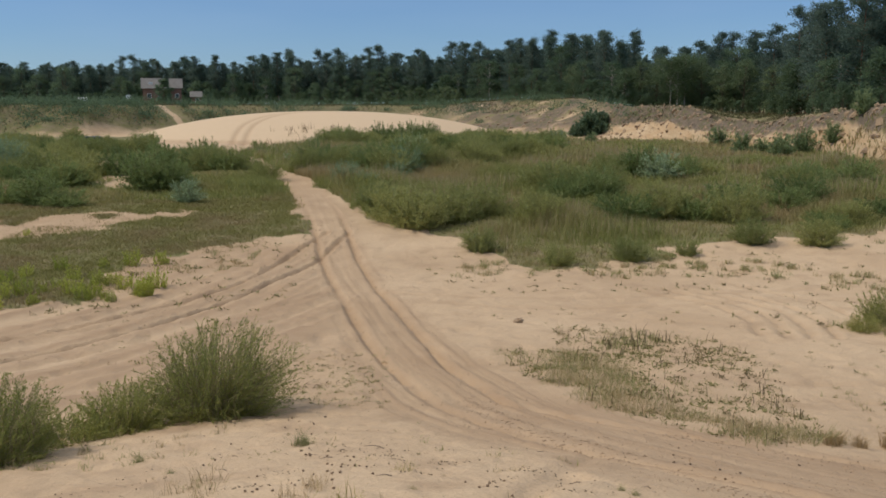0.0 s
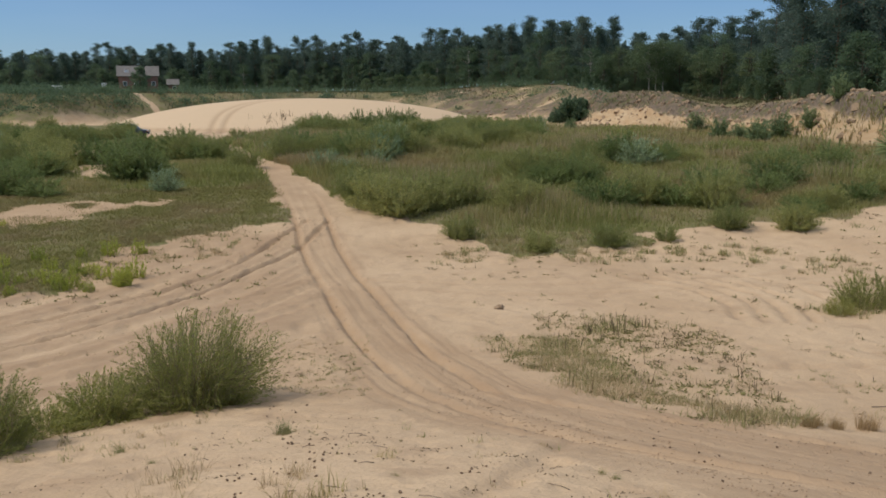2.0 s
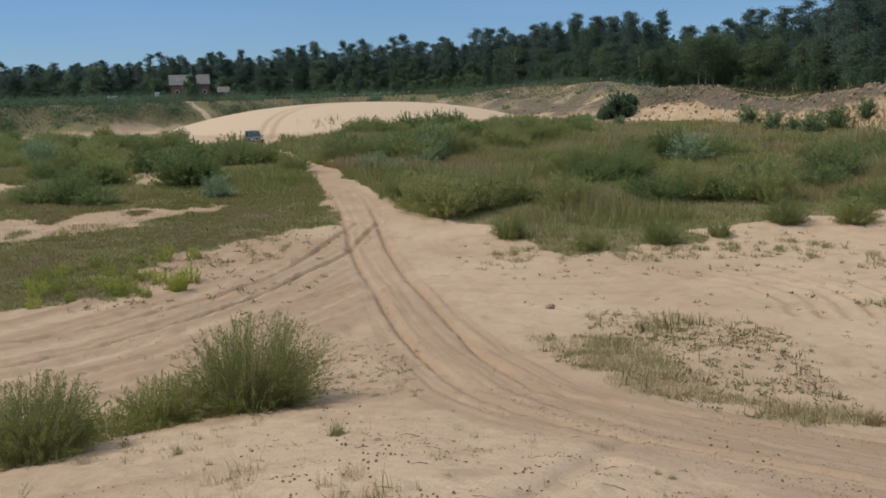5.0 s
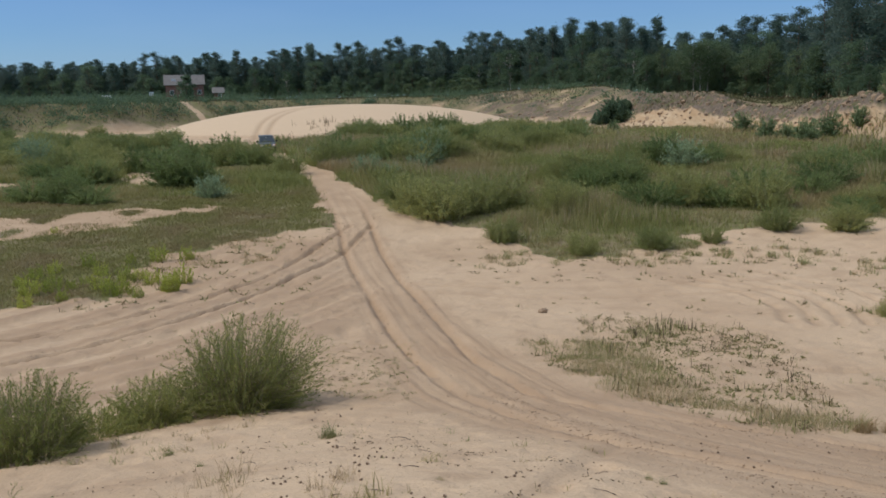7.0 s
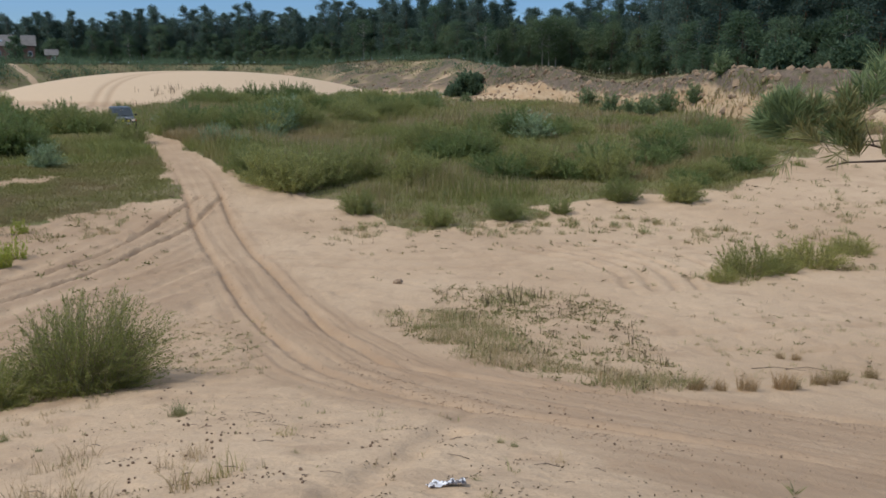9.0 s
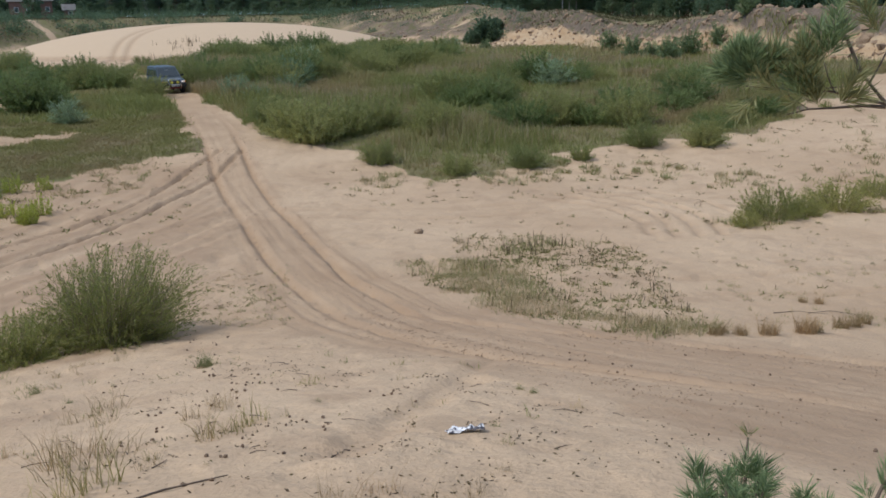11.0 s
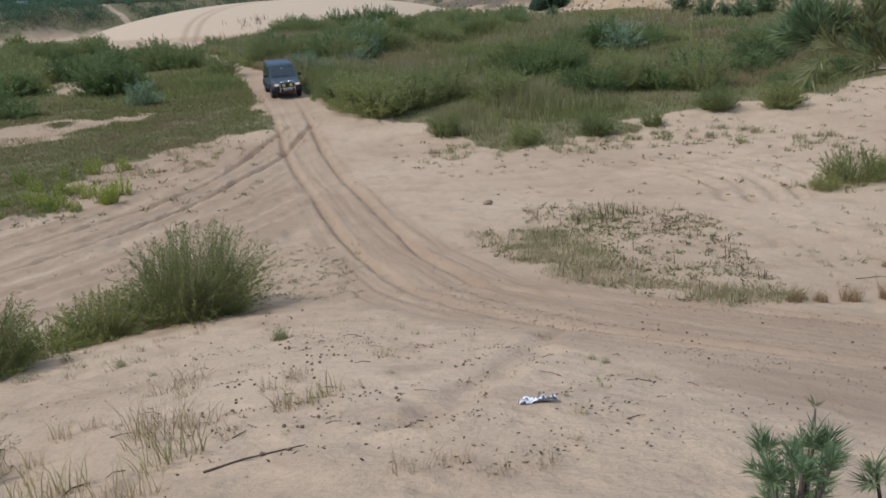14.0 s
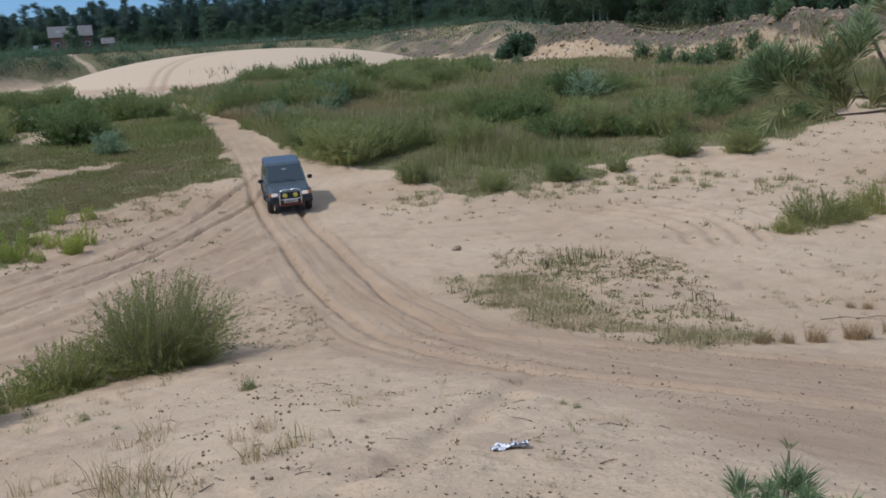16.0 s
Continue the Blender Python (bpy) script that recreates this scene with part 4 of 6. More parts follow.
def grass_cover():
    rng = np.random.RandomState(3)
    tall, short, seed = Soup(), Soup(), Soup()
    for lo, hi, count, w in ((26, 46, 110000, 0.022), (46, 64, 150000, 0.034), (64, 90, 150000, 0.052), (90, 152, 150000, 0.09)):
        x, y = scatter(rng, count, lo, hi)
        turf = turf_at(x, y)
        keep = (turf > 0.5) & (dune_rise(x, y) < 0.1) & (value_noise(x * 0.8, y * 0.8) > rng.uniform(-1.5, 0.3, count))
        edge = rim(np.degrees(np.arctan2(x, y)))[0]
        keep &= np.hypot(x, y) < edge + 2
        x, y = x[keep], y[keep]
        z = ground_height(x, y) - 0.02
        base = np.stack([x, y, z], 1)
        left = inside(x, y, LEFT_EDGE)
        lawn = left & (y < 52 + 0.25 * (x + 10)) & (y > 0)
        f = fbm(x * 0.16, y * 0.16, 3)
        near_edge = smooth(0, 6, y - np.interp(x, FRONT_X, FRONT_Y) - 1)
        h = np.clip(0.6 + 0.45 * f, 0.22, 1.25) * rng.uniform(0.6, 1.25, len(x)) * np.where(left, np.where((y > 54) & (y < 64), 0.85, 0.6), 0.45 + 0.55 * near_edge)
        h[lawn] = rng.uniform(0.06, 0.16, lawn.sum())
        tall.blades(base[~lawn], h[~lawn], w, 0.65, rng)
        short.blades(np.repeat(base[lawn], 4, 0) + rng.normal(0, 0.22, (4 * lawn.sum(), 3)) * [1, 1, 0], np.repeat(h[lawn], 4), w, 0.9, rng)
        plume = ~lawn & (~left | ((x > -0.27 * y) & (y > 54) & (y < 80))) & (fbm(x * 0.11 + 30, y * 0.16, 2) > 0.1) & (rng.uniform(0, 1, len(x)) < 0.22)
        seed.blades(base[plume], h[plume] * 1.35, w * 1.1, 0.2, rng)
    # thin grass where the turf runs out into sand
    x, y = rng.uniform(-20, -7, 45000), rng.uniform(26, 42, 45000)
    keep = (value_noise(x * 0.9, y * 0.9) + 0.5 * value_noise(x * 2.7, y * 2.7) > rng.uniform(-0.3, 1.2, 45000) + 0.12 * (x + 13)) & (x < -8.6 - 0.25 * (38 - y)) & (y > 27.5 + 0.3 * (x + 16))
    x, y = x[keep], y[keep]
    short.blades(np.stack([x, y, ground_height(x, y) - 0.02], 1), rng.uniform(0.04, 0.16, len(x)), 0.02, 0.8, rng)
    # dry stalks on the bare strips
    x, y = rng.uniform(-30, -12, 9000), rng.uniform(34, 60, 9000)
    keep = (inside(x, y, STRIPS[0]) | inside(x, y, STRIPS[1])) & (value_noise(x * 0.7, y * 0.9) > rng.uniform(-0.6, 0.9, 9000))
    x, y = x[keep], y[keep]
    seed.blades(np.stack([x, y, ground_height(x, y) - 0.02], 1), rng.uniform(0.04, 0.16, len(x)), 0.022, 0.9, rng)
    short.blades(np.stack([x[::2] + 0.1, y[::2], ground_height(x[::2], y[::2]) - 0.02], 1), rng.uniform(0.04, 0.14, len(x[::2])), 0.022, 0.9, rng)
    tagged(new("meadow_grass", tall.mesh("meadow_grass", MEADOW)), "tall green and tan wild grass on the pit floor", "grass", kind="stuff")
    tagged(new("short_grass", short.mesh("short_grass", TURF)), "short olive turf beside the sandy lane", "grass", kind="stuff")
    tagged(new("seeding_grass", seed.mesh("seeding_grass", STRAW)), "pinkish tan seed heads of dry grass", "grass", kind="stuff")


grass_cover()


def sand_patch_plants():
    """Sparse sedge and weeds on the open sand."""
    rng = np.random.RandomState(17)
    green, dry = Soup(), Soup()

    def tufts(soup, xs, ys, h, spread, blades, w, lean=0.6):
        for x, y in zip(xs, ys):
            m = rng.randint(blades // 2, blades)
            px, py = x + rng.normal(0, spread, m), y + rng.normal(0, spread, m)
            soup.blades(np.stack([px, py, np.full(m, on_ground(x, y) - 0.02)], 1), h * rng.uniform(0.4, 1.2, m), w, lean, rng)

    leafy, brown = Soup(), Soup()

    def rosettes(xs, ys, size):
        for x, y in zip(xs, ys):
            m, s = rng.randint(5, 15), size * rng.uniform(0.4, 1.4)
            c = np.array([x, y, on_ground(x, y) + 0.01]) + rng.normal(0, 1, (m, 3)) * [0.5 * s, 0.5 * s, 0.12 * s]
            leafy.leaves(c, rng.normal(0, 1, (m, 3)) * [1, 1, 0.5] + [0, 0, 0.5], 0.75 * s, 0.28 * s, rng)

    def stalks(xs, ys, h, most):
        for x, y in zip(xs, ys):
            m = rng.randint(1, most + 1)
            brown.blades(np.stack([x + rng.normal(0, 0.07, m), y + rng.normal(0, 0.07, m), np.full(m, on_ground(x, y) - 0.02)], 1), h * rng.uniform(0.4, 1.2, m), 0.03 * h + 0.008, 0.35, rng)

    # the weedy patch beside the bend
    x, y = rng.uniform(0.8, 7.2, 3000), rng.uniform(10.8, 23.6, 3000)
    ok = inside(x + 0.4 * value_noise(x, y), y + 0.5 * value_noise(x + 5, y), PATCH)
    x, y = x[ok], y[ok]
    ragged = 0.3 * fbm(x * 1.1, y * 1.1, 2)
    core = inside(x + ragged, y + 2 * ragged, PATCH_CORE) & (value_noise(x * 1.8, y * 1.8) > -0.55)
    top = away(x, y, curve([(4.3, 20.6), (4.9, 21.9), (5.6, 21.7)])) < 0.45 + ragged
    thin = ~(core | top) & (rng.uniform(0, 1, len(x)) < 0.42 + 0.5 * value_noise(x * 1.6, y * 1.6))
    tufts(green, x[core], y[core], 0.15, 0.17, 26, 0.007, 0.7)
    rosettes(x[core][::3], y[core][::3], 0.08)
    tufts(green, x[top][::2], y[top][::2], 0.2, 0.16, 22, 0.008, 0.8)
    rosettes(x[top][::3], y[top][::3], 0.1)
    tufts(dry, x[core][::2], y[core][::2], 0.2, 0.16, 18, 0.006)
    rosettes(x[thin], y[thin], 0.085)
    tufts(green, x[thin][::4], y[thin][::4], 0.13, 0.1, 12, 0.007, 0.9)
    tufts(dry, x[thin][::5], y[thin][::5], 0.14, 0.1, 10, 0.006)
    stalks(x[thin][::8], y[thin][::8], 0.26, 3)
    stalks(x[core][::14], y[core][::14], 0.28, 3)
    stalks(x[top][::3], y[top][::3], 0.36, 4)
    # small dark weeds dotted over the open sand
    for count, x0, x1, y0, y1, size in ((420, 8, 34, 24, 42, 0.15), (260, 6, 24, 13, 26, 0.09), (330, -14, -5, 24, 42, 0.14), (240, -3.6, -1.0, 13.6, 20.4, 0.05), (150, -3, 3, 4.5, 12, 0.03), (120, -9, -4, 14, 24, 0.08), (160, -1, 12, 29, 37, 0.13), (60, 1, 8, 22.5, 27, 0.08)):
        px, py = rng.uniform(x0, x1, count), rng.uniform(y0, y1, count)
        free = (value_noise(px * 0.4 + 7, py * 0.4) > rng.uniform(-1, 0.5, count)) & (np.abs(px + 4 * (py - 20) / 20) > 2.0)
        rosettes(px[free], py[free], size)
        stalks(px[free][::5], py[free][::5], size * 1.7, 3)
    # stray weeds: beside the bushes, on the open sand, below the meadow
    for count, (x0, x1, y0, y1), h, b in ((190, (-3.5, -1.2, 14.0, 20.3), 0.07, 12), (260, (12, 42, 30, 50), 0.30, 26), (150, (10, 34, 25, 36), 0.18, 16), (220, (-14.5, -8.0, 28, 40), 0.19, 22),
                                          (170, (0, 14, 32, 38.5), 0.24, 26), (80, (-7, -3, 9.5, 13.5), 0.11, 14), (110, (7, 14, 12, 19), 0.11, 12), (26, (-2.6, 1.5, 5.5, 11), 0.08, 10),
                                          (90, (14, 30, 22, 33), 0.17, 18), (90, (10.6, 17.5, 22.6, 26.5), 0.2, 22), (26, (4.0, 5.4, 11.1, 12.2), 0.26, 14)):
        x, y = rng.uniform(x0, x1, count), rng.uniform(y0, y1, count)
        if y0 > 20:
            free = value_noise(x * 0.35, y * 0.35) > -0.15
            x, y = x[free], y[free]
        tufts(green, x, y, h, h * 0.45, b, 0.008 if y0 < 20 else 0.02, 0.9)
        tufts(dry, x[::3], y[::3], h, h * 0.4, b, 0.007 if y0 < 20 else 0.018, 0.9)
    tagged(new("sand_weeds", green.mesh("sand_weeds", SEDGE)), "sparse green sedge and weeds growing in sand", "weeds", kind="stuff")
    tagged(new("leafy_weeds", leafy.mesh("leafy_weeds", SAND_LEAF)), "small dull green weeds dotted over the sand", "weeds", kind="stuff")
    tagged(new("weed_stalks", brown.mesh("weed_stalks", DEAD)), "dark upright dead weed stalks in sand", "weeds", kind="stuff")
    tagged(new("dry_weeds", dry.mesh("dry_weeds", STRAW)), "dry straw-coloured weed stalks in sand", "weeds", kind="stuff")


DEAD = leaf_material("dead_stalks", (0.10, 0.07, 0.045), (0.22, 0.165, 0.10), patch=0.5)
SAND_LEAF = leaf_material("sand_weed_leaves", (0.19, 0.18, 0.08), (0.33, 0.30, 0.135), (0.24, 0.18, 0.11), 0.55, 0.9, 0.3)
sand_patch_plants()


def straw_tuft(seed, h, r, n, mat, name, label, lean=0.35, w=0.0032):
    rng = np.random.RandomState(seed)
    s = Soup()
    a, q = rng.uniform(0, 2 * math.pi, n), r * np.sqrt(rng.uniform(0, 1, n))
    s.blades(np.stack([q * np.cos(a), q * np.sin(a), np.full(n, -0.02)], 1), h * rng.uniform(0.45, 1.1, n), w, lean, rng)
    return tagged(new(name, s.mesh(name, mat)), label, "grass tuft", "grass tufts")


OLIVE_GRASS = leaf_material("olive_grass", (0.24, 0.22, 0.085), (0.42, 0.37, 0.17), (0.40, 0.30, 0.17), 0.55, 1.2, 0.35)
DRY_GRASS = leaf_material("dry_grass", (0.26, 0.18, 0.10), (0.46, 0.35, 0.20), patch=1.0, through_light=0.35)


def tufts_near():
    tan = straw_tuft(91, 0.32, 0.22, 52, DRY_GRASS, "grass_tuft", "dry tan grass tuft on the sand slope", 0.75, 0.006)
    stand(tan, -1.72, 5.1, 20, 1.05)
    for x, y, s in [(-1.95, 5.55, 0.9), (-1.62, 5.6, 0.7), (-2.03, 6.06, 0.8), (-2.44, 7.5, 0.75), (-2.3, 7.9, 0.8), (-2.15, 7.2, 0.6), (-1.06, 6.0, 0.6), (-1.17, 7.28, 0.6), (-1.31, 6.79, 0.6), (-1.27, 5.0, 0.4),
                    (-3.5, 5.9, 0.9), (-3.0, 5.3, 0.7), (0.11, 3.8, 0.45), (-0.11, 3.7, 0.5), (0.57, 3.77, 0.4), (0.3, 3.62, 0.4), (0.78, 4.14, 0.3), (0.5, 3.64, 0.35), (-2.6, 6.3, 0.4)]:
        again(tan, x, y, 77 * x + 31 * y, s)
    mixed_green = straw_tuft(96, 0.32, 0.13, 30, OLIVE_GRASS, "grass_tuft", "olive green grass tuft on the sand slope", 0.6, 0.009)
    stand(mixed_green, -1.5, 4.68, 0, 1.1)
    for x, y, s in [(-1.62, 4.5, 0.8), (-1.95, 5.35, 0.7), (-1.03, 5.74, 0.75), (-0.87, 5.83, 0.6), (-0.75, 6.3, 0.8), (-0.82, 6.1, 0.6), (-1.17, 7.1, 0.6), (-2.08, 4.16, 0.9), (-1.98, 4.25, 0.8), (-1.65, 3.97, 0.8),
                    (-1.48, 3.9, 0.7), (-2.86, 6.15, 0.7), (-2.62, 5.16, 0.6), (-2.7, 6.31, 0.5), (-2.3, 4.3, 0.6), (-1.85, 4.0, 0.5), (-2.45, 4.75, 0.5), (-0.4, 8.07, 0.5), (-0.5, 8.2, 0.4), (1.79, 6.25, 0.4), (0.93, 4.78, 0.35), (-1.3, 5.2, 0.4)]:
        again(mixed_green, x, y, 77 * x + 31 * y, s)
    corner = shrub("willow_bush", bush_meshes(66, 0.6, 0.5, 120, 46, (0.035, 0.006), SEDGE, (0.05, 0), 0.5, 1.0, 0.4), "small grey-green shrub low on the sand slope", "willow bushes")
    stand(corner, -3.15, 5.0)
    pale = straw_tuft(92, 0.34, 0.15, 240, DRY_GRASS, "grass_tuft", "fuzzy brown dry grass clump beside the track", 0.55, 0.006)
    stand(pale, 5.33, 11.4, 0, 0.8)
    for x, y, s in [(5.77, 11.5, 0.7), (5.55, 11.6, 0.5), (6.32, 11.7, 0.95), (7.1, 12.0, 1.15), (7.3, 12.1, 0.8), (8.0, 12.5, 0.85), (8.3, 12.6, 0.7), (8.6, 12.85, 0.85), (9.5, 13.3, 0.8), (8.5, 14.6, 0.5), (8.9, 14.7, 0.6)]:
        again(pale, x, y, 77 * x + 31 * y, s)
    green = straw_tuft(93, 0.24, 0.10, 110, SEDGE, "grass_tuft", "small green weed growing in bare sand", 0.8, 0.006)
    stand(green, -1.82, 10.3)
    for x, y, s in [(-1.75, 10.2, 0.7), (-0.3, 7.0, 0.3), (0.95, 5.3, 0.3), (1.6, 7.0, 0.4), (-3.63, 9.7, 0.6), (1.52, 7.2, 0.4), (-2.9, 8.6, 0.4)]:
        again(green, x, y, 77 * x + 31 * y, s)
    bright = shrub("tall_weed", bush_meshes(94, 0.75, 0.4, 44, 30, (0.07, 0.022), LIME, foot=0.8, flare=0.4), "bright yellow-green weed at the edge of the turf", "tall weeds", "weed")
    stand(bright, -10.2, 28.8)
    for x, y, s in [(-15.0, 28.6, 1.08), (-14.5, 29.2, 1.07), (-13.9, 29.4, 0.63), (-13.7, 30.1, 0.64), (-12.7, 29.1, 1.02), (-11.8, 28.7, 0.97), (-12.4, 30.5, 0.93), (-12.0, 30.7, 0.75), (-11.4, 30.4, 0.90), (-10.2, 28.8, 0.90), (-10.7, 30.3, 0.89), (-13.6, 34.1, 0.68), (-15.9, 32.4, 0.82), (-16.2, 31.5, 0.80), (-11.6, 35.0, 0.96), (-10.2, 30.2, 1.10), (-12.6, 34.5, 1.07), (-15.1, 33.6, 0.87), (-13.8, 31.7, 0.82), (-14.3, 26.9, 0.73), (-13.4, 27.6, 0.62), (-11.1, 28.2, 0.61), (-12.1, 28.4, 0.83), (-16.1, 30.2, 0.76), (-19.4, 39.9, 0.5)]:
        again(bright, x, y, 77 * x + 31 * y, s)


LIME = leaf_material("lime_weed", (0.30, 0.35, 0.06), (0.48, 0.50, 0.13), patch=0.5, through_light=0.5)
tufts_near()


def bank_scrub():
    """Rough grass and bushes on the far banks and at the forest's foot."""
    rng = np.random.RandomState(29)
    low, leafy = Soup(), Soup()
    x, y = scatter(rng, 150000, 150, 330)
    az, d = np.degrees(np.arctan2(x, y)), np.hypot(x, y)
    edge, width, top = rim(az)
    over = (d - edge) / width
    keep = (over > np.where(az < -6, 0.22, 0.5)) & (dune_rise(x, y) < 0.1) & (d < np.interp(az, TREELINE_AZ, TREELINE_D) + 10)
    keep &= away(x, y, curve([(-49, 178), (-54, 186), (-61, 196), (-72, 206), (-90, 240)], 3)) > 3
    x, y = x[keep], y[keep]
    z = ground_base(x, y) - 0.1
    low.blades(np.stack([x, y, z], 1), rng.uniform(0.25, 0.7, len(x)), 0.12, 0.7, rng)
    for _ in range(480):
        a = rng.uniform(-34, 12) if rng.uniform() < 0.6 else rng.uniform(-34, -14)
        e, w, t = (float(k) for k in rim(a))
        d = e + w * rng.uniform(0.3, 1.2) + (rng.uniform(0, 30) if rng.uniform() < 0.5 else 0)
        px, py = d * math.sin(math.radians(a)), d * math.cos(math.radians(a))
        pz = float(ground_base(np.array([px]), np.array([py]))[0])
        if dune_rise(np.array([px]), np.array([py]))[0] > 0.1 or away(np.array([px]), np.array([py]), curve([(-49, 178), (-54, 186), (-61, 196), (-72, 206), (-90, 240)], 3))[0] < 4:
            continue
        s = rng.uniform(0.6, 1.7)
        m = 170
        leafy.leaves(np.array([px, py, pz + 0.5 * s]) + rng.normal(0, 1, (m, 3)) * [s, s, 0.45 * s], rng.normal(0, 1, (m, 3)), 0.3, 0.2, rng)
    tagged(new("bank_grass", low.mesh("bank_grass", BANK)), "rough olive grass on the far bank of the pit", "grass", kind="stuff")
    tagged(new("bank_bushes", leafy.mesh("bank_bushes", BROADLEAF)), "low green bushes on the far bank", "bushes", kind="stuff")


def cliff_rubble():
    """Fallen lumps and turf along the sand cliff."""
    rng = np.random.RandomState(53)
    lumps, turf = Soup(), Soup()
    lump = bmesh.new()
    bmesh.ops.create_icosphere(lump, subdivisions=1, radius=1)
    lv, lf = np.array([v.co[:] for v in lump.verts]), np.array([[v.index for v in f.verts] for f in lump.faces])
    lump.free()
    for _ in range(1500):
        a = rng.uniform(2, 36)
        e, w, t = (float(k) for k in rim(a))
        d = e + w * rng.uniform(-0.1, 1.0 if a > 10 else 0.7) + rng.normal(0, 1.5)
        x, y = d * math.sin(radians(a)), d * math.cos(radians(a))
        s = 0.07 + 0.4 * rng.uniform() ** 3
        lumps.add(lv * s * rng.uniform(0.6, 1.4, 3) * (1 + 0.25 * rng.normal(size=(len(lv), 1))) + [x, y, on_ground(x, y)], lf)
    x, y = scatter(rng, 60000, 75, 190, 9, 37)
    az, d = np.degrees(np.arctan2(x, y)), np.hypot(x, y)
    e, w, t = rim(az)
    ok = ((d - e) / w > 0.55) & ((d - e) / w < 4) & (value_noise(x * 0.25, y * 0.25) > -0.1)
    x, y = x[ok], y[ok]
    turf.blades(np.stack([x, y, ground_height(x, y) - 0.05], 1), rng.uniform(0.12, 0.4, len(x)), 0.09, 0.8, rng)
    tagged(new("cliff_rubble", lumps.mesh("cliff_rubble", CLOD)), "fallen earth lumps on the sand cliff", "rubble", kind="stuff")
    tagged(new("cliff_turf", turf.mesh("cliff_turf", BANK)), "dull brownish turf on top of the sand cliff", "grass", kind="stuff")


CLOD = plain("dark_sand_clod", (0.20, 0.135, 0.085), (0.36, 0.26, 0.17), 0.95, 0, 14)
BANK = leaf_material("bank_grass", (0.06, 0.068, 0.032), (0.115, 0.112, 0.052), (0.12, 0.09, 0.055), 0.58, 0.06)
bank_scrub()
cliff_rubble()


def dune_weeds():
    """Dead weed stalks along the foot of the dune."""
    rng = np.random.RandomState(59)
    s = Soup()
    for _ in range(80):
        x, y = rng.uniform(-27, 14), rng.uniform(126, 143)
        if rng.uniform() < 0.12:
            x, y = rng.normal(-23, 1.2), rng.normal(140, 1.0)
        m = rng.randint(3, 8)
        s.blades(np.stack([x + rng.normal(0, 0.35, m), y + rng.normal(0, 0.35, m), np.full(m, on_ground(x, y) - 0.05)], 1), rng.uniform(0.4, 1.4, m), 0.06, 0.3, rng)
    tagged(new("dune_weeds", s.mesh("dune_weeds", DEAD)), "dead brown weed stalks along the foot of the dune", "weeds", kind="stuff")


dune_weeds()

# ---- the off-road car ----
CAR_PAINT = plain("car_paint", (0.050, 0.068, 0.080), (0.072, 0.090, 0.100), 0.36, 0.15, 3, 0)
DARK_PLASTIC = plain("dark_plastic", (0.02, 0.02, 0.022), (0.045, 0.043, 0.04), 0.6, 0, 12, 0.1)
RUBBER = plain("tyre_rubber", (0.018, 0.017, 0.016), (0.07, 0.06, 0.05), 0.85, 0, 9, 0.3)
STEEL = plain("brushed_steel", (0.62, 0.63, 0.65), (0.5, 0.5, 0.52), 0.25, 1.0, 20, 0.05)
RIM_METAL = plain("rim_metal", (0.35, 0.35, 0.36), (0.22, 0.21, 0.2), 0.4, 0.8, 14, 0.05)
RED_PAINT = plain("dull_red_paint", (0.22, 0.03, 0.025), (0.13, 0.022, 0.02), 0.5, 0, 10, 0.1)
PLATE_WHITE = plain("plate_white", (0.72, 0.70, 0.62), (0.62, 0.6, 0.52), 0.5, 0, 30, 0)
AMBER = plain("amber_lens", (0.75, 0.28, 0.04), (0.6, 0.2, 0.03), 0.2, 0, 30, 0)
CAR_GLASS, gn, gl, gb = material("car_glass", 0.05)
gb.inputs["Base Color"].default_value = (0.026, 0.036, 0.042, 1)
gb.inputs["Specular IOR Level"].default_value = 0.8
LAMP_ON, gn, gl, gb = material("lit_headlamp", 0.15)
gb.inputs["Base Color"].default_value = (0.72, 0.66, 0.60, 1)
gb.inputs["Emission Color"].default_value, gb.inputs["Emission Strength"].default_value = (1.0, 0.72, 0.55, 1), 0.3
FOG_LENS, gn, gl, gb = material("yellow_fog_lens", 0.2)
gb.inputs["Base Color"].default_value = (0.72, 0.62, 0.10, 1)


def loft(sections, mat, name, parent, label="", smooth_faces=False):
    """A closed hull through sections (lists of equally many points)."""
    bm = bmesh.new()
    rings = [[bm.verts.new(p) for p in s] for s in sections]
    k = len(rings[0])
    for a, b in zip(rings[:-1], rings[1:]):
        for i in range(k):
            bm.faces.new((a[i], a[(i + 1) % k], b[(i + 1) % k], b[i]))
    bm.faces.new(rings[0][::-1])
    bm.faces.new(rings[-1])
    bmesh.ops.recalc_face_normals(bm, faces=bm.faces)
    return part(name, bm, mat, parent, label, smooth_faces)


def slab(points, normal, thick, mat, name, parent, label=""):
    """A plate: a flat polygon given thickness along normal, edges slightly rounded."""
    n = Vector(normal).normalized() * thick
    bm = bmesh.new()
    a = [bm.verts.new(Vector(p) - n) for p in points]
    b = [bm.verts.new(Vector(p) + n * 0.2) for p in points]
    bm.faces.new(a[::-1])
    bm.faces.new(b)
    for i in range(len(a)):
        j = (i + 1) % len(a)
        bm.faces.new((a[i], a[j], b[j], b[i]))
    bmesh.ops.recalc_face_normals(bm, faces=bm.faces)
    return part(name, bm, mat, parent, label)


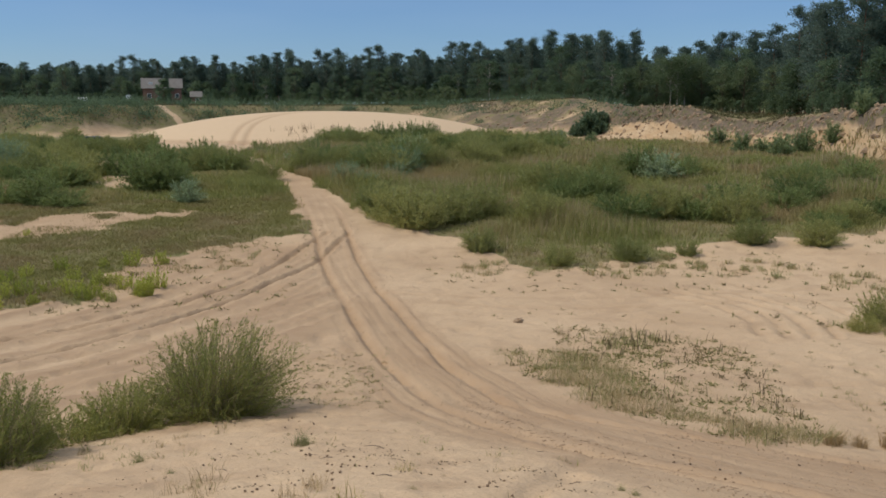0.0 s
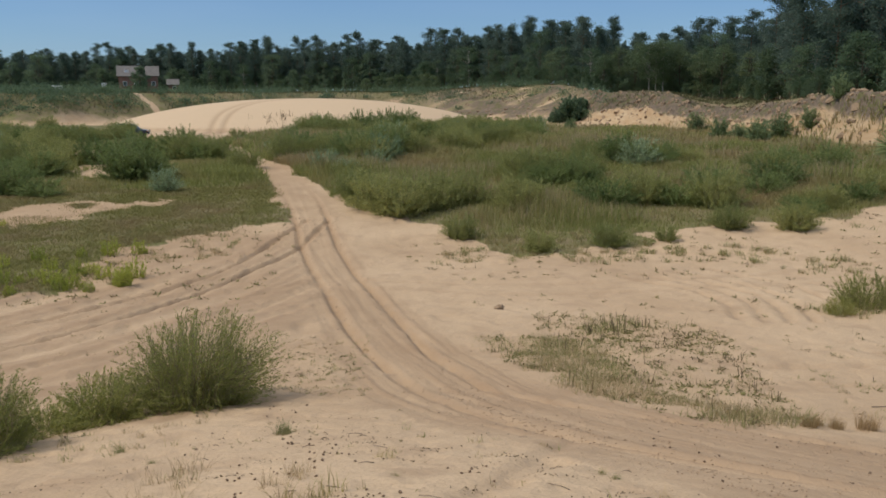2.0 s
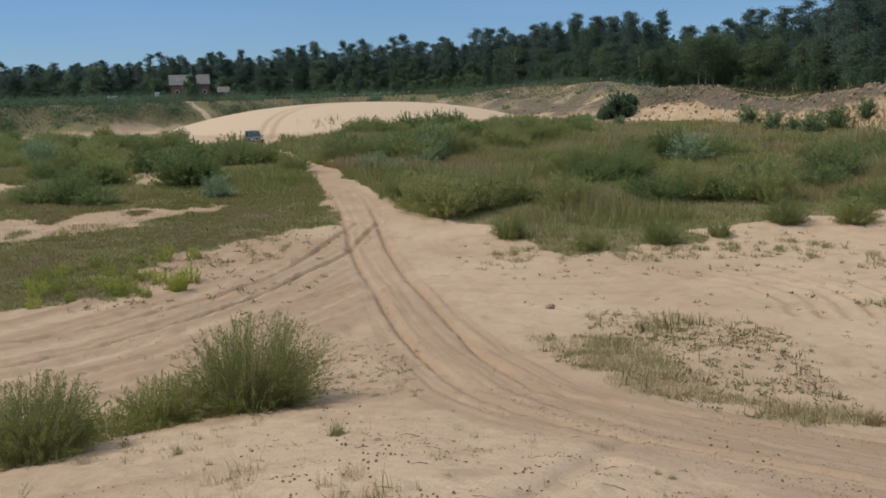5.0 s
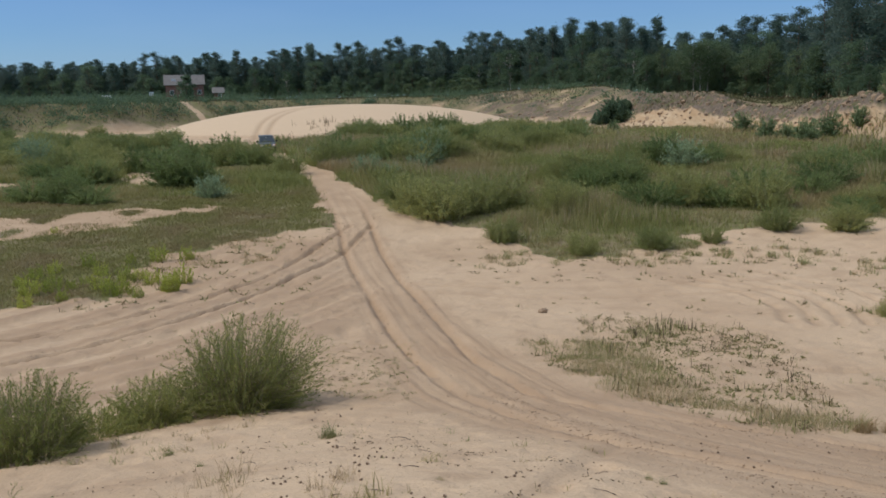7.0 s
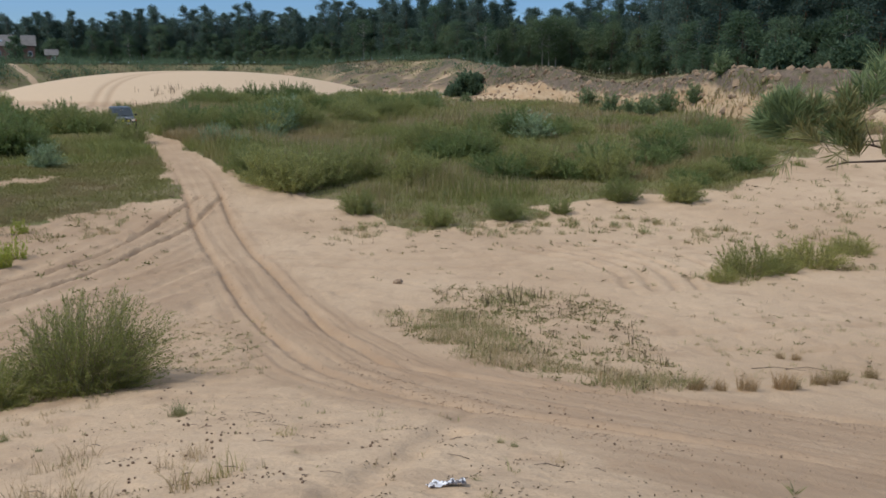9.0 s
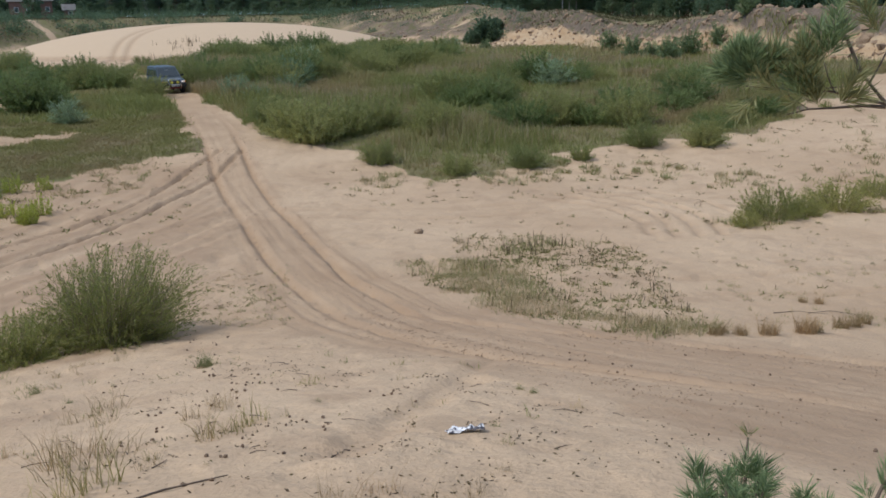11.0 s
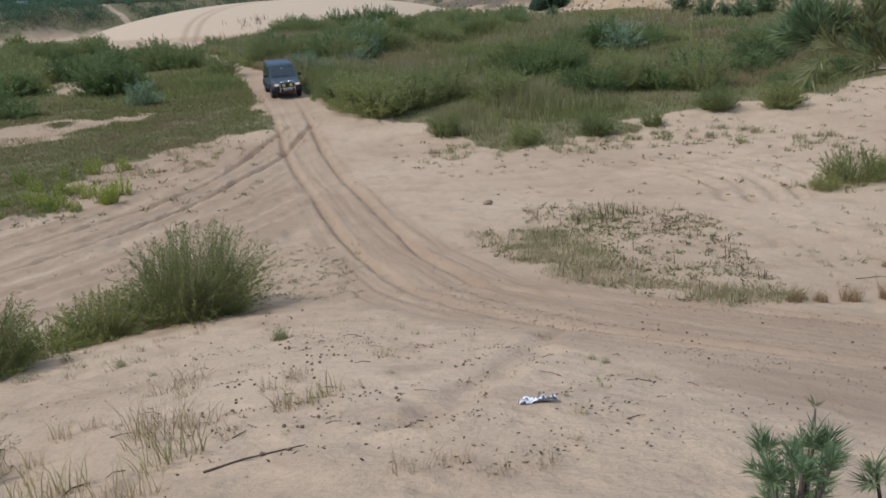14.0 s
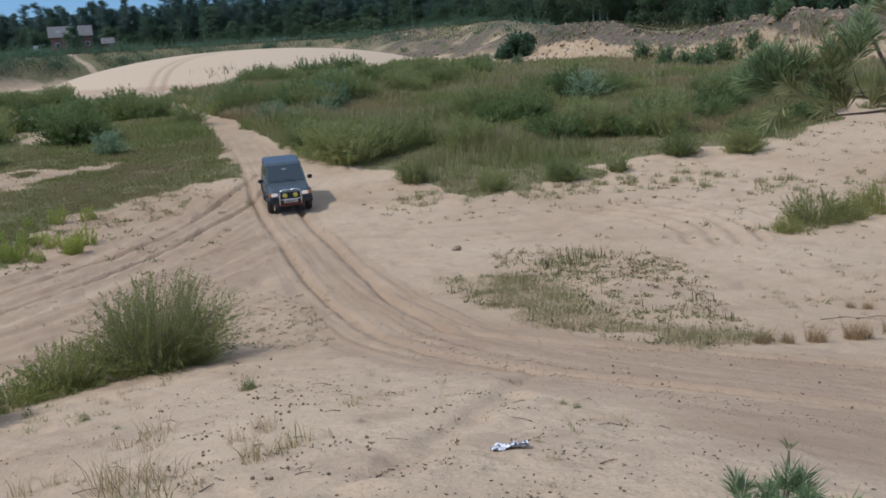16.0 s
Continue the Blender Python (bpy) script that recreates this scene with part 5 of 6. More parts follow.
def block(size, at, mat, name, parent, label="", bevel=0.02):
    bm = bmesh.new()
    bmesh.ops.create_cube(bm, size=1)
    bmesh.ops.scale(bm, vec=size, verts=bm.verts)
    if bevel:
        bmesh.ops.bevel(bm, geom=bm.edges[:], offset=bevel, segments=2, affect="EDGES")
    bmesh.ops.translate(bm, vec=at, verts=bm.verts)
    return part(name, bm, mat, parent, label)


def ring_solid(profile, axis_at, mat, name, parent, label="", steps=28):
    """A solid turned about the x axis; profile: (x, radius) pairs."""
    bm = bmesh.new()
    rows = []
    for k in range(steps):
        a = 2 * math.pi * k / steps
        rows.append([bm.verts.new((axis_at[0] + x, axis_at[1] + r * math.cos(a), axis_at[2] + r * math.sin(a))) for x, r in profile])
    for k in range(steps):
        p, q = rows[k], rows[(k + 1) % steps]
        for i in range(len(profile) - 1):
            bm.faces.new((p[i], p[i + 1], q[i + 1], q[i]))
    bmesh.ops.remove_doubles(bm, verts=bm.verts, dist=1e-5)
    bmesh.ops.recalc_face_normals(bm, faces=bm.faces)
    return part(name, bm, mat, parent, label, True)


def pipe(points, radius, mat, name, parent, label=""):
    s = Soup()
    s.add(*tube(points, [radius] * len(points), 8))
    ob = new(name, s.mesh(name, mat, True))
    ob.parent = parent
    return tagged(ob, label)


def build_car():
    car = tagged(new("off_road_car"), "dark blue-grey off-road car with a steel bull bar", "car")

    def section(y, hw, zb, zt, crown=0.0):
        return [(-hw * 0.9, y, zb), (-hw, y, zb + 0.14), (-hw, y, zt - 0.16), (-hw * 0.95, y, zt - 0.03), (-hw * 0.8, y, zt + crown * 0.6), (0, y, zt + crown),
                (hw * 0.8, y, zt + crown * 0.6), (hw * 0.95, y, zt - 0.03), (hw, y, zt - 0.16), (hw, y, zb + 0.14), (hw * 0.9, y, zb)]

    loft([section(-2.0, 0.76, 0.52, 1.02), section(-1.93, 0.82, 0.46, 1.06), section(-1.0, 0.84, 0.42, 1.06), section(0.75, 0.84, 0.42, 1.05)], CAR_PAINT, "body", car)
    loft([section(0.752, 0.838, 0.44, 1.045, 0.01), section(1.2, 0.83, 0.44, 1.02, 0.03), section(1.75, 0.81, 0.46, 0.96, 0.03), section(1.95, 0.78, 0.5, 0.86, 0.02), section(2.0, 0.74, 0.55, 0.78)],
         CAR_PAINT, "bonnet", car)
    cab = lambda y0, y1, hw, z, w2: [(-hw, y0, z), (-hw, y1, z), (hw, y1, z), (hw, y0, z)]
    loft([cab(-1.96, 0.98, 0.79, 1.03, 0), cab(-1.93, 0.86, 0.785, 1.12, 0), cab(-1.84, 0.28, 0.69, 1.64, 0)], CAR_PAINT, "cabin", car)
    loft([cab(-1.86, 0.30, 0.70, 1.642, 0), cab(-1.84, 0.22, 0.695, 1.70, 0), cab(-1.70, 0.08, 0.62, 1.75, 0)], CAR_PAINT, "roof", car)
    slab([(-0.70, 0.895, 1.105), (0.70, 0.895, 1.105), (0.61, 0.355, 1.60), (-0.61, 0.355, 1.60)], (0, 0.6, 0.75), 0.03, CAR_GLASS, "windscreen", car, "dark tinted windscreen")
    slab([(-0.62, -1.955, 1.14), (0.62, -1.955, 1.14), (0.58, -1.87, 1.58), (-0.58, -1.87, 1.58)], (0, -1, 0.2), 0.03, CAR_GLASS, "rear_window", car, "dark tinted rear window")
    for s in (-1, 1):
        slab([(s * 0.785, -0.05, 1.13), (s * 0.785, 0.74, 1.13), (s * 0.705, 0.27, 1.57), (s * 0.705, -0.05, 1.57)], (s, 0, 0.15), 0.03, CAR_GLASS, "door_window", car, "dark side window")
        slab([(s * 0.785, -1.75, 1.13), (s * 0.785, -0.15, 1.13), (s * 0.705, -0.15, 1.57), (s * 0.705, -1.68, 1.57)], (s, 0, 0.15), 0.03, CAR_GLASS, "quarter_window", car, "dark rear side window")
        mirror = block((0.20, 0.10, 0.15), (s * 0.97, 0.62, 1.16), DARK_PLASTIC, "wing_mirror", car, "black wing mirror", 0.03)
        lamp = block((0.25, 0.07, 0.15), (s * 0.58, 1.985, 0.80), LAMP_ON, "headlamp", car, "lit headlamp", 0.025)
        block((0.10, 0.08, 0.14), (s * 0.755, 1.93, 0.80), AMBER, "indicator_lamp", car, "amber indicator lamp", 0.02)
        fog = ring_solid([(-0.05, 0.0), (-0.05, 0.06), (0.0, 0.095), (0.03, 0.09), (0.045, 0.0)], (0, 0, 0), FOG_LENS, "fog_lamp", car, "round yellow fog lamp", 20)
        fog.matrix_basis = pose(s * 0.2, 2.11, 0.78, 0, 0, 90)
        block((0.11, 0.06, 0.28), (s * 0.70, -2.0, 0.86), RED_PAINT, "tail_lamp", car, "red tail lamp", 0.015)
        block((0.03, 1.9, 0.10), (s * 0.845, -0.05, 0.63), DARK_PLASTIC, "side_strip", car, "black side strip", 0.01)
        block((0.02, 0.12, 0.03), (s * 0.845, -0.02, 0.98), DARK_PLASTIC, "door_handle", car, "black door handle", 0.006)
        block((0.10, 2.2, 0.05), (s * 0.80, -0.1, 0.40), DARK_PLASTIC, "side_step", car, "black side step", 0.015)
        pipe([(s * 0.40, 2.03, 0.42), (s * 0.41, 2.14, 0.55), (s * 0.41, 2.16, 0.86), (s * 0.36, 2.14, 0.97), (s * 0.26, 2.13, 1.0), (0, 2.13, 1.0)], 0.035, STEEL, "bull_bar_hoop", car, "bright steel bull bar")
        for y in (-1.22, 1.24):
            arch = Soup()
            arc = [(s * 0.835, y + 0.44 * math.cos(a), 0.36 + 0.44 * math.sin(a)) for a in np.linspace(0.05, math.pi - 0.05, 11)]
            arch.add(*tube(arc, [0.055] * 11, 6))
            ob = new("wheel_arch", arch.mesh("wheel_arch", DARK_PLASTIC, True))
            ob.parent = car
    pipe([(-0.41, 2.16, 0.64), (0, 2.17, 0.64), (0.41, 2.16, 0.64)], 0.025, STEEL, "bull_bar_rail", car, "bright steel cross rail")
    block((0.86, 0.06, 0.17), (0, 1.985, 0.80), DARK_PLASTIC, "grille", car, "black grille", 0.02)
    block((1.66, 0.22, 0.18), (0, 2.0, 0.56), DARK_PLASTIC, "front_bumper", car, "black front bumper", 0.05)
    block((1.6, 0.2, 0.2), (0, -2.06, 0.56), DARK_PLASTIC, "rear_bumper", car, "black rear bumper", 0.05)
    block((1.0, 0.10, 0.13), (0, 1.98, 0.42), RED_PAINT, "skid_plate", car, "dull red skid plate", 0.03)
    plate = block((0.52, 0.015, 0.11), (0, 2.19, 0.57), PLATE_WHITE, "number_plate", car, "white number plate", 0.004)
    for k in range(6):
        block((0.045, 0.006, 0.06), (-0.19 + 0.075 * k, 2.2, 0.57), DARK_PLASTIC, "plate_bar", plate, "", 0)
    for x in (-0.35, 0.2):
        pipe([(x, 0.92, 1.095), (x + 0.2, 0.86, 1.165), (x + 0.42, 0.83, 1.19)], 0.008, DARK_PLASTIC, "wiper", car, "black wiper")
    block((0.16, 0.02, 0.05), (0.02, 0.47, 1.53), PLATE_WHITE, "windscreen_sticker", car, "pale paper on the windscreen", 0.004)
    wheels = []
    for s in (-1, 1):
        for y in (-1.22, 1.24):
            wheel = new("wheel")
            wheel.parent = car
            wheel.matrix_basis = pose(s * 0.74, y, 0.355)
            ring_solid([(-0.11, 0.20), (-0.115, 0.30), (-0.09, 0.345), (0, 0.357), (0.09, 0.345), (0.115, 0.30), (0.11, 0.20)], (0, 0, 0), RUBBER, "tyre", wheel, "worn black tyre")
            rim_ob = ring_solid([(s * -0.10, 0.20), (s * 0.10, 0.205), (s * 0.085, 0.17), (s * 0.055, 0.15), (s * 0.07, 0.06), (s * 0.09, 0.05), (s * 0.09, 0.0)], (0, 0, 0), RIM_METAL, "rim", wheel, "grey metal rim", 10)
            wheels.append(wheel)
    return car, wheels


car, car_wheels = build_car()

# ---- far houses and things at the forest's foot ----
ROOF_SLATE = plain("weathered_roof", (0.11, 0.105, 0.10), (0.17, 0.16, 0.155), 0.8, 0, 1.2)
BRICK_FAR = plain("weathered_brick", (0.20, 0.11, 0.085), (0.30, 0.17, 0.13), 0.9, 0, 1.5)
WHITE_PAINT = plain("white_paint", (0.78, 0.78, 0.76), (0.68, 0.68, 0.66), 0.5, 0, 2, 0)


def spot(az, d):
    x, y = d * math.sin(radians(az)), d * math.cos(radians(az))
    return x, y, float(ground_base(np.array([x]), np.array([y]))[0])


def house(az, d, width, depth, eave, ridge, label):
    x, y, z = spot(az, d)
    root = tagged(new("house"), label, "house")
    root.matrix_basis = pose(x, y, z - 0.1, 0, 0, -az)
    w, e = width / 2, depth / 2
    loft([[(-w, -e, 0), (w, -e, 0), (w, e, 0), (-w, e, 0)], [(-w, -e, eave), (w, -e, eave), (w, e, eave), (-w, e, eave)]], BRICK_FAR, "wall", root)
    for s in (-1, 1):
        slab([(s * w, -e, eave + 0.003), (s * w, e, eave + 0.003), (s * w, 0, ridge - 0.15)], (s, 0, 0), 0.2, BRICK_FAR, "gable", root)
        slab([(-w - 0.4, s * (e + 0.45), eave - 0.15), (w + 0.4, s * (e + 0.45), eave - 0.15), (w + 0.4, 0, ridge), (-w - 0.4, 0, ridge)], (0, s * (ridge - eave), e), 0.1, ROOF_SLATE, "roof_slope", root, "grey weathered roof slope")
    for k in range(max(1, int(width / 2.6))):
        win = block((1.0, 0.12, 1.2), (-w + 1.5 + 2.6 * k, -e - 0.03, eave * 0.55), WHITE_PAINT, "window", root, "white-framed window", 0.02)
        block((0.8, 0.06, 1.0), (-w + 1.5 + 2.6 * k, -e - 0.08, eave * 0.55), CAR_GLASS, "pane", win, "", 0)
    return root


def far_things():
    main = house(-18.2, 236, 5.2, 7, 4.4, 6.9, "brick house with a grey roof among the trees")
    block((1.1, 0.1, 0.8), (-0.6, -2.35, 5.45), WHITE_PAINT, "roof_light", main, "pale roof window", 0.02)
    house(-16.87, 240, 2.6, 6, 4.6, 7.0, "brick house wing with a grey roof behind a tree")
    house(-15.68, 238, 2.4, 4, 2.4, 3.7, "small shed with a grey roof")
    x, y, z = spot(-22.3, 205)
    van = tagged(new("parked_van"), "small white van parked at the forest's foot", "van")
    van.matrix_basis = pose(x, y, z - 0.3, 0, 0, 12)
    loft([[(-0.85, -2.1, 0.4), (0.85, -2.1, 0.4), (0.85, 2.1, 0.4), (-0.85, 2.1, 0.4)], [(-0.85, -2.1, 1.1), (0.85, -2.1, 1.1), (0.85, 2.05, 1.1), (-0.85, 2.05, 1.1)],
          [(-0.75, -2.0, 1.9), (0.75, -2.0, 1.9), (0.75, 0.9, 1.9), (-0.75, 0.9, 1.9)]], WHITE_PAINT, "body", van)
    slab([(-0.8, 1.75, 1.25), (0.8, 1.75, 1.25), (0.72, 1.1, 1.8), (-0.72, 1.1, 1.8)], (0, 0.8, 0.9), 0.02, CAR_GLASS, "windscreen", van)
    for s in (-0.8, 0.8):
        for yy in (-1.3, 1.3):
            ring_solid([(-0.1, 0.0), (-0.1, 0.3), (0.1, 0.3), (0.1, 0.0)], (s, yy, 0.32), RUBBER, "wheel", van, "black wheel", 14)
    x, y, z = spot(-19.68, 203)
    sign = tagged(new("sign_board"), "white board on a post at the edge of the forest", "sign")
    sign.matrix_basis = pose(x, y, z - 0.2, 0, 0, 20)
    pipe([(0, 0, 0), (0, 0, 1.9)], 0.04, STEEL, "post", sign)
    block((1.0, 0.05, 0.9), (0, -0.06, 1.9), WHITE_PAINT, "board", sign, "", 0.01)


far_things()

# ---- pine twigs close to the camera, litter and debris on the slope ----
FRESH_NEEDLE = leaf_material("fresh_needles", (0.13, 0.19, 0.095), (0.31, 0.39, 0.195), patch=3.0, through_light=0.4)
TAN_NEEDLE = leaf_material("yellowing_needles", (0.20, 0.21, 0.095), (0.34, 0.33, 0.16), patch=3.0)


def needle_shoot(soup, base, way, length, rng, needle=0.02, count=150):
    """Long pine needles round a shoot from base along way."""
    way = np.asarray(way, float) / np.linalg.norm(way)
    k = rng.uniform(0.1, 1, count)
    c = np.asarray(base) + way * (k * length)[:, None]
    d = rng.normal(0, 1, (count, 3))
    d -= way * (d @ way)[:, None]
    d /= np.linalg.norm(d, axis=1, keepdims=True)
    d = d * rng.uniform(0.5, 1.0, count)[:, None] + way * rng.uniform(0.6, 1.2, count)[:, None]
    soup.leaves(c, d, needle, 0.0008, rng)


def sapling(x, y, seed, tips, label, dead=None):
    """A small pine: a stem from the ground, limbs to the given tips (world places), a tuft of needles at each."""
    rng = np.random.RandomState(seed)
    z = on_ground(x, y)
    root = tagged(new("pine_sapling"), label, "tree", "pine saplings")
    root.matrix_basis = pose(x, y, z - 0.02)
    o = np.array([x, y, z - 0.02])
    top = np.mean([np.array(t) for t in tips], 0) - o
    wood, green = Soup(), Soup()
    stem = [np.zeros(3), top * 0.5 + rng.normal(0, 0.02, 3), top - [0, 0, 0.07]]
    wood.add(*tube(stem, [0.012, 0.007, 0.003], 6))
    for t in tips:
        t = np.array(t) - o
        j = stem[2] - ([0, 0, 0.03] if t[2] < top[2] else [0, 0, 0])
        mid = (j + t) / 2 - [0, 0, 0.006]
        wood.add(*tube([j, mid, t], [0.0025, 0.002, 0.0012], 5))
        way = t - mid + [0, 0, 0.02]
        way = way / np.linalg.norm(way) * 0.02
        needle_shoot(green, t - way * 0.4, way, 0.016, rng, 0.0145, 70)
        for _ in range(3):
            side = way / np.linalg.norm(way) + rng.normal(0, 0.7, 3)
            needle_shoot(green, t - way * 0.4, side, 0.011, rng, 0.0135, 45)
        for k in (0.25, 0.5, 0.75):
            q = j + (t - j) * k
            needle_shoot(green, q, way / np.linalg.norm(way) + rng.normal(0, 0.8, 3), 0.014, rng, 0.0135, 50)
            needle_shoot(green, q, rng.normal(0, 1, 3) + [0, 0, 0.4], 0.012, rng, 0.0125, 40)
    if dead is not None:
        t = np.array(dead) - o
        wood.add(*tube([stem[2], (stem[2] + t) / 2, t], [0.0014, 0.001, 0.0007], 5))
        brown = Soup()
        needle_shoot(brown, t - [0, 0, 0.003], [0, 0, 1], 0.006, rng, 0.011, 26)
        new("dead_shoot", brown.mesh("dead_shoot", TAN_NEEDLE)).parent = root
    new("stem", wood.mesh("stem", TWIG, True)).parent = root
    new("needles", green.mesh("needles", FRESH_NEEDLE)).parent = root


def at(way, d):
    """A place close to the eye: d in thirds of a metre along way."""
    v = np.array(way) / np.linalg.norm(way)
    return tuple(np.array(EYE) + v * d * 0.3)


sapling(0.32, 0.58, 201, [at((0.362, 0.797, -0.483), 2.1), at((0.410, 0.781, -0.472), 2.15), at((0.366, 0.782, -0.504), 2.0), at((0.395, 0.769, -0.502), 2.0), at((0.422, 0.763, -0.489), 2.05), at((0.389, 0.781, -0.489), 2.1), at((0.422, 0.774, -0.473), 2.15)],
        "small green pine sapling on the sand slope", at((0.416, 0.795, -0.442), 2.15))
sapling(0.45, 0.58, 202, [at((0.456, 0.742, -0.490), 2.25), at((0.471, 0.729, -0.498), 2.2), at((0.524, 0.718, -0.459), 2.3)], "small green pine sapling on the sand slope")


def side_pine():
    """The pine beside the camera, of which a few twigs hang into view."""
    rng = np.random.RandomState(77)
    root = tagged(new("pine_tree"), "young pine beside the slope with twigs reaching out", "tree")
    bx, by = 0.98, 0.86
    bz = on_ground(bx, by)
    root.matrix_basis = pose(bx, by, bz - 0.05)
    o = np.array([bx, by, bz - 0.05])
    wood, green, tan = Soup(), Soup(), Soup()
    bole = Soup()
    bole.add(*tube([(0, 0, 0), (0.02, 0, 0.9), (0, 0.02, 1.9), (0.02, 0.02, 2.9)], [0.035, 0.03, 0.02, 0.006], 10))
    crown = Soup()
    P = lambda way, d: np.array(at(way, d * 0.66)) - o - [0, 0, 0.0095]

    def limb(points, r0, r1):
        wood.add(*tube(points, list(np.linspace(r0, r1, len(points)) * 0.08), 6))

    limb([(0.0, 0.0, 1.5), P((0.582, 0.807, -0.098), 3.5), P((0.553, 0.829, -0.083), 3.5), P((0.532, 0.845, -0.052), 3.5), P((0.518, 0.855, -0.016), 3.5), P((0.508, 0.861, -0.002), 3.5)], 0.03, 0.012)
    limb([P((0.553, 0.829, -0.086), 3.5), P((0.535, 0.840, -0.085), 3.5), P((0.513, 0.854, -0.088), 3.5), P((0.490, 0.867, -0.090), 3.5), P((0.473, 0.876, -0.096), 3.5)], 0.018, 0.005)
    limb([P((0.553, 0.829, -0.083), 3.5), P((0.531, 0.844, -0.077), 3.5), P((0.508, 0.859, -0.071), 3.5), P((0.484, 0.872, -0.072), 3.5), P((0.462, 0.884, -0.068), 3.5), P((0.435, 0.898, -0.067), 3.5)], 0.014, 0.005)
    limb([P((0.539, 0.838, -0.077), 3.5), P((0.521, 0.851, -0.066), 3.5), P((0.505, 0.860, -0.068), 3.5), P((0.493, 0.868, -0.056), 3.5)], 0.009, 0.004)
    limb([P((0.512, 0.856, -0.072), 3.5), P((0.506, 0.860, -0.058), 3.5), P((0.502, 0.864, -0.041), 3.5)], 0.007, 0.004)
    limb([P((0.539, 0.840, -0.063), 3.5), P((0.546, 0.836, -0.044), 3.5), P((0.552, 0.834, -0.027), 3.5)], 0.012, 0.006)
    limb([P((0.490, 0.867, -0.089), 3.5), P((0.475, 0.877, -0.078), 3.5), P((0.467, 0.882, -0.061), 3.5)], 0.006, 0.003)
    # each tuft fans out from its base: base, way, needles
    for way, d, aim, n, soup in [((0.439, 0.896, -0.062), 3.4, (-0.7, 1.0), 400, green),
                                  ((0.440, 0.896, -0.061), 3.4, (-0.2, 1.2), 440, green),
                                  ((0.439, 0.896, -0.065), 3.4, (-0.9, 0.6), 260, green),
                                  ((0.443, 0.894, -0.061), 3.4, (0.45, 1.0), 330, green),
                                  ((0.439, 0.896, -0.060), 3.4, (-0.4, 0.9), 330, green),
                                  ((0.447, 0.891, -0.073), 3.4, (-0.3, -0.5), 40, tan),
                                  ((0.463, 0.884, -0.061), 3.4, (-0.3, 1), 110, tan),
                                  ((0.470, 0.880, -0.076), 3.4, (-0.5, 0.2), 110, tan),
                                  ((0.484, 0.873, -0.067), 3.4, (-0.2, 1), 130, tan),
                                  ((0.474, 0.879, -0.058), 3.4, (0.2, 1), 100, tan),
                                  ((0.502, 0.864, -0.041), 3.4, (-0.3, 1.1), 130, green),
                                  ((0.503, 0.863, -0.038), 3.4, (0.4, 1), 90, green),
                                  ((0.501, 0.864, -0.044), 3.4, (-0.8, 0.6), 80, green),
                                  ((0.493, 0.868, -0.055), 3.4, (-0.2, 0.8), 130, tan),
                                  ((0.508, 0.861, -0.027), 3.4, (0.1, 1.2), 70, green),
                                  ((0.518, 0.855, -0.016), 3.4, (-0.2, 1.0), 60, green),
                                  ((0.535, 0.845, -0.005), 3.4, (-0.3, 1.0), 60, green),
                                  ((0.544, 0.839, -0.016), 3.4, (-0.3, 0.7), 110, tan),
                                  ((0.491, 0.868, -0.072), 3.4, (-0.4, 0.8), 80, tan),
                                  ((0.484, 0.871, -0.080), 3.4, (-0.4, 0.9), 200, green),
                                  ((0.500, 0.862, -0.088), 3.4, (-0.3, 0.8), 260, tan),
                                  ((0.515, 0.853, -0.085), 3.4, (0.2, 0.9), 220, tan)]:
        aim = np.array([aim[0] * 0.88, -aim[0] * 0.45, aim[1]]) + rng.normal(0, 0.12, 3)
        needle_shoot(soup, P(way, d), aim, 0.024, rng, 0.0155, n)
        needle_shoot(soup, P(way, d), aim + rng.normal(0, 0.3, 3), 0.018, rng, 0.0145, n // 2)
    # the crown above, out of view
    for _ in range(40):
        a, h = rng.uniform(0, 2 * math.pi), rng.uniform(2.0, 2.9)
        r = rng.uniform(0.2, 0.5) * (3.2 - h)
        tip = np.array([r * math.cos(a), r * math.sin(a), h + 0.1])
        if math.degrees(math.atan2(tip[0] + bx - 0.05, tip[1] + by)) < 42:
            continue
        bole.add(*tube([(0.01, 0.02, h - 0.05), tip], [0.005, 0.002], 6))
        needle_shoot(crown, tip - [0, 0, 0.03], [math.cos(a), math.sin(a), 0.6], 0.08, rng, 0.03, 120)
    new("trunk", bole.mesh("trunk", PINE_BARK, True)).parent = root
    new("crown", crown.mesh("crown", FRESH_NEEDLE)).parent = root
    twig = new("branch", wood.mesh("branch", TWIG, True))
    twig.parent = root
    new("green_tuft", green.mesh("green_tuft", FRESH_NEEDLE)).parent = twig
    new("yellowing_tuft", tan.mesh("yellowing_tuft", TAN_NEEDLE)).parent = twig


side_pine()


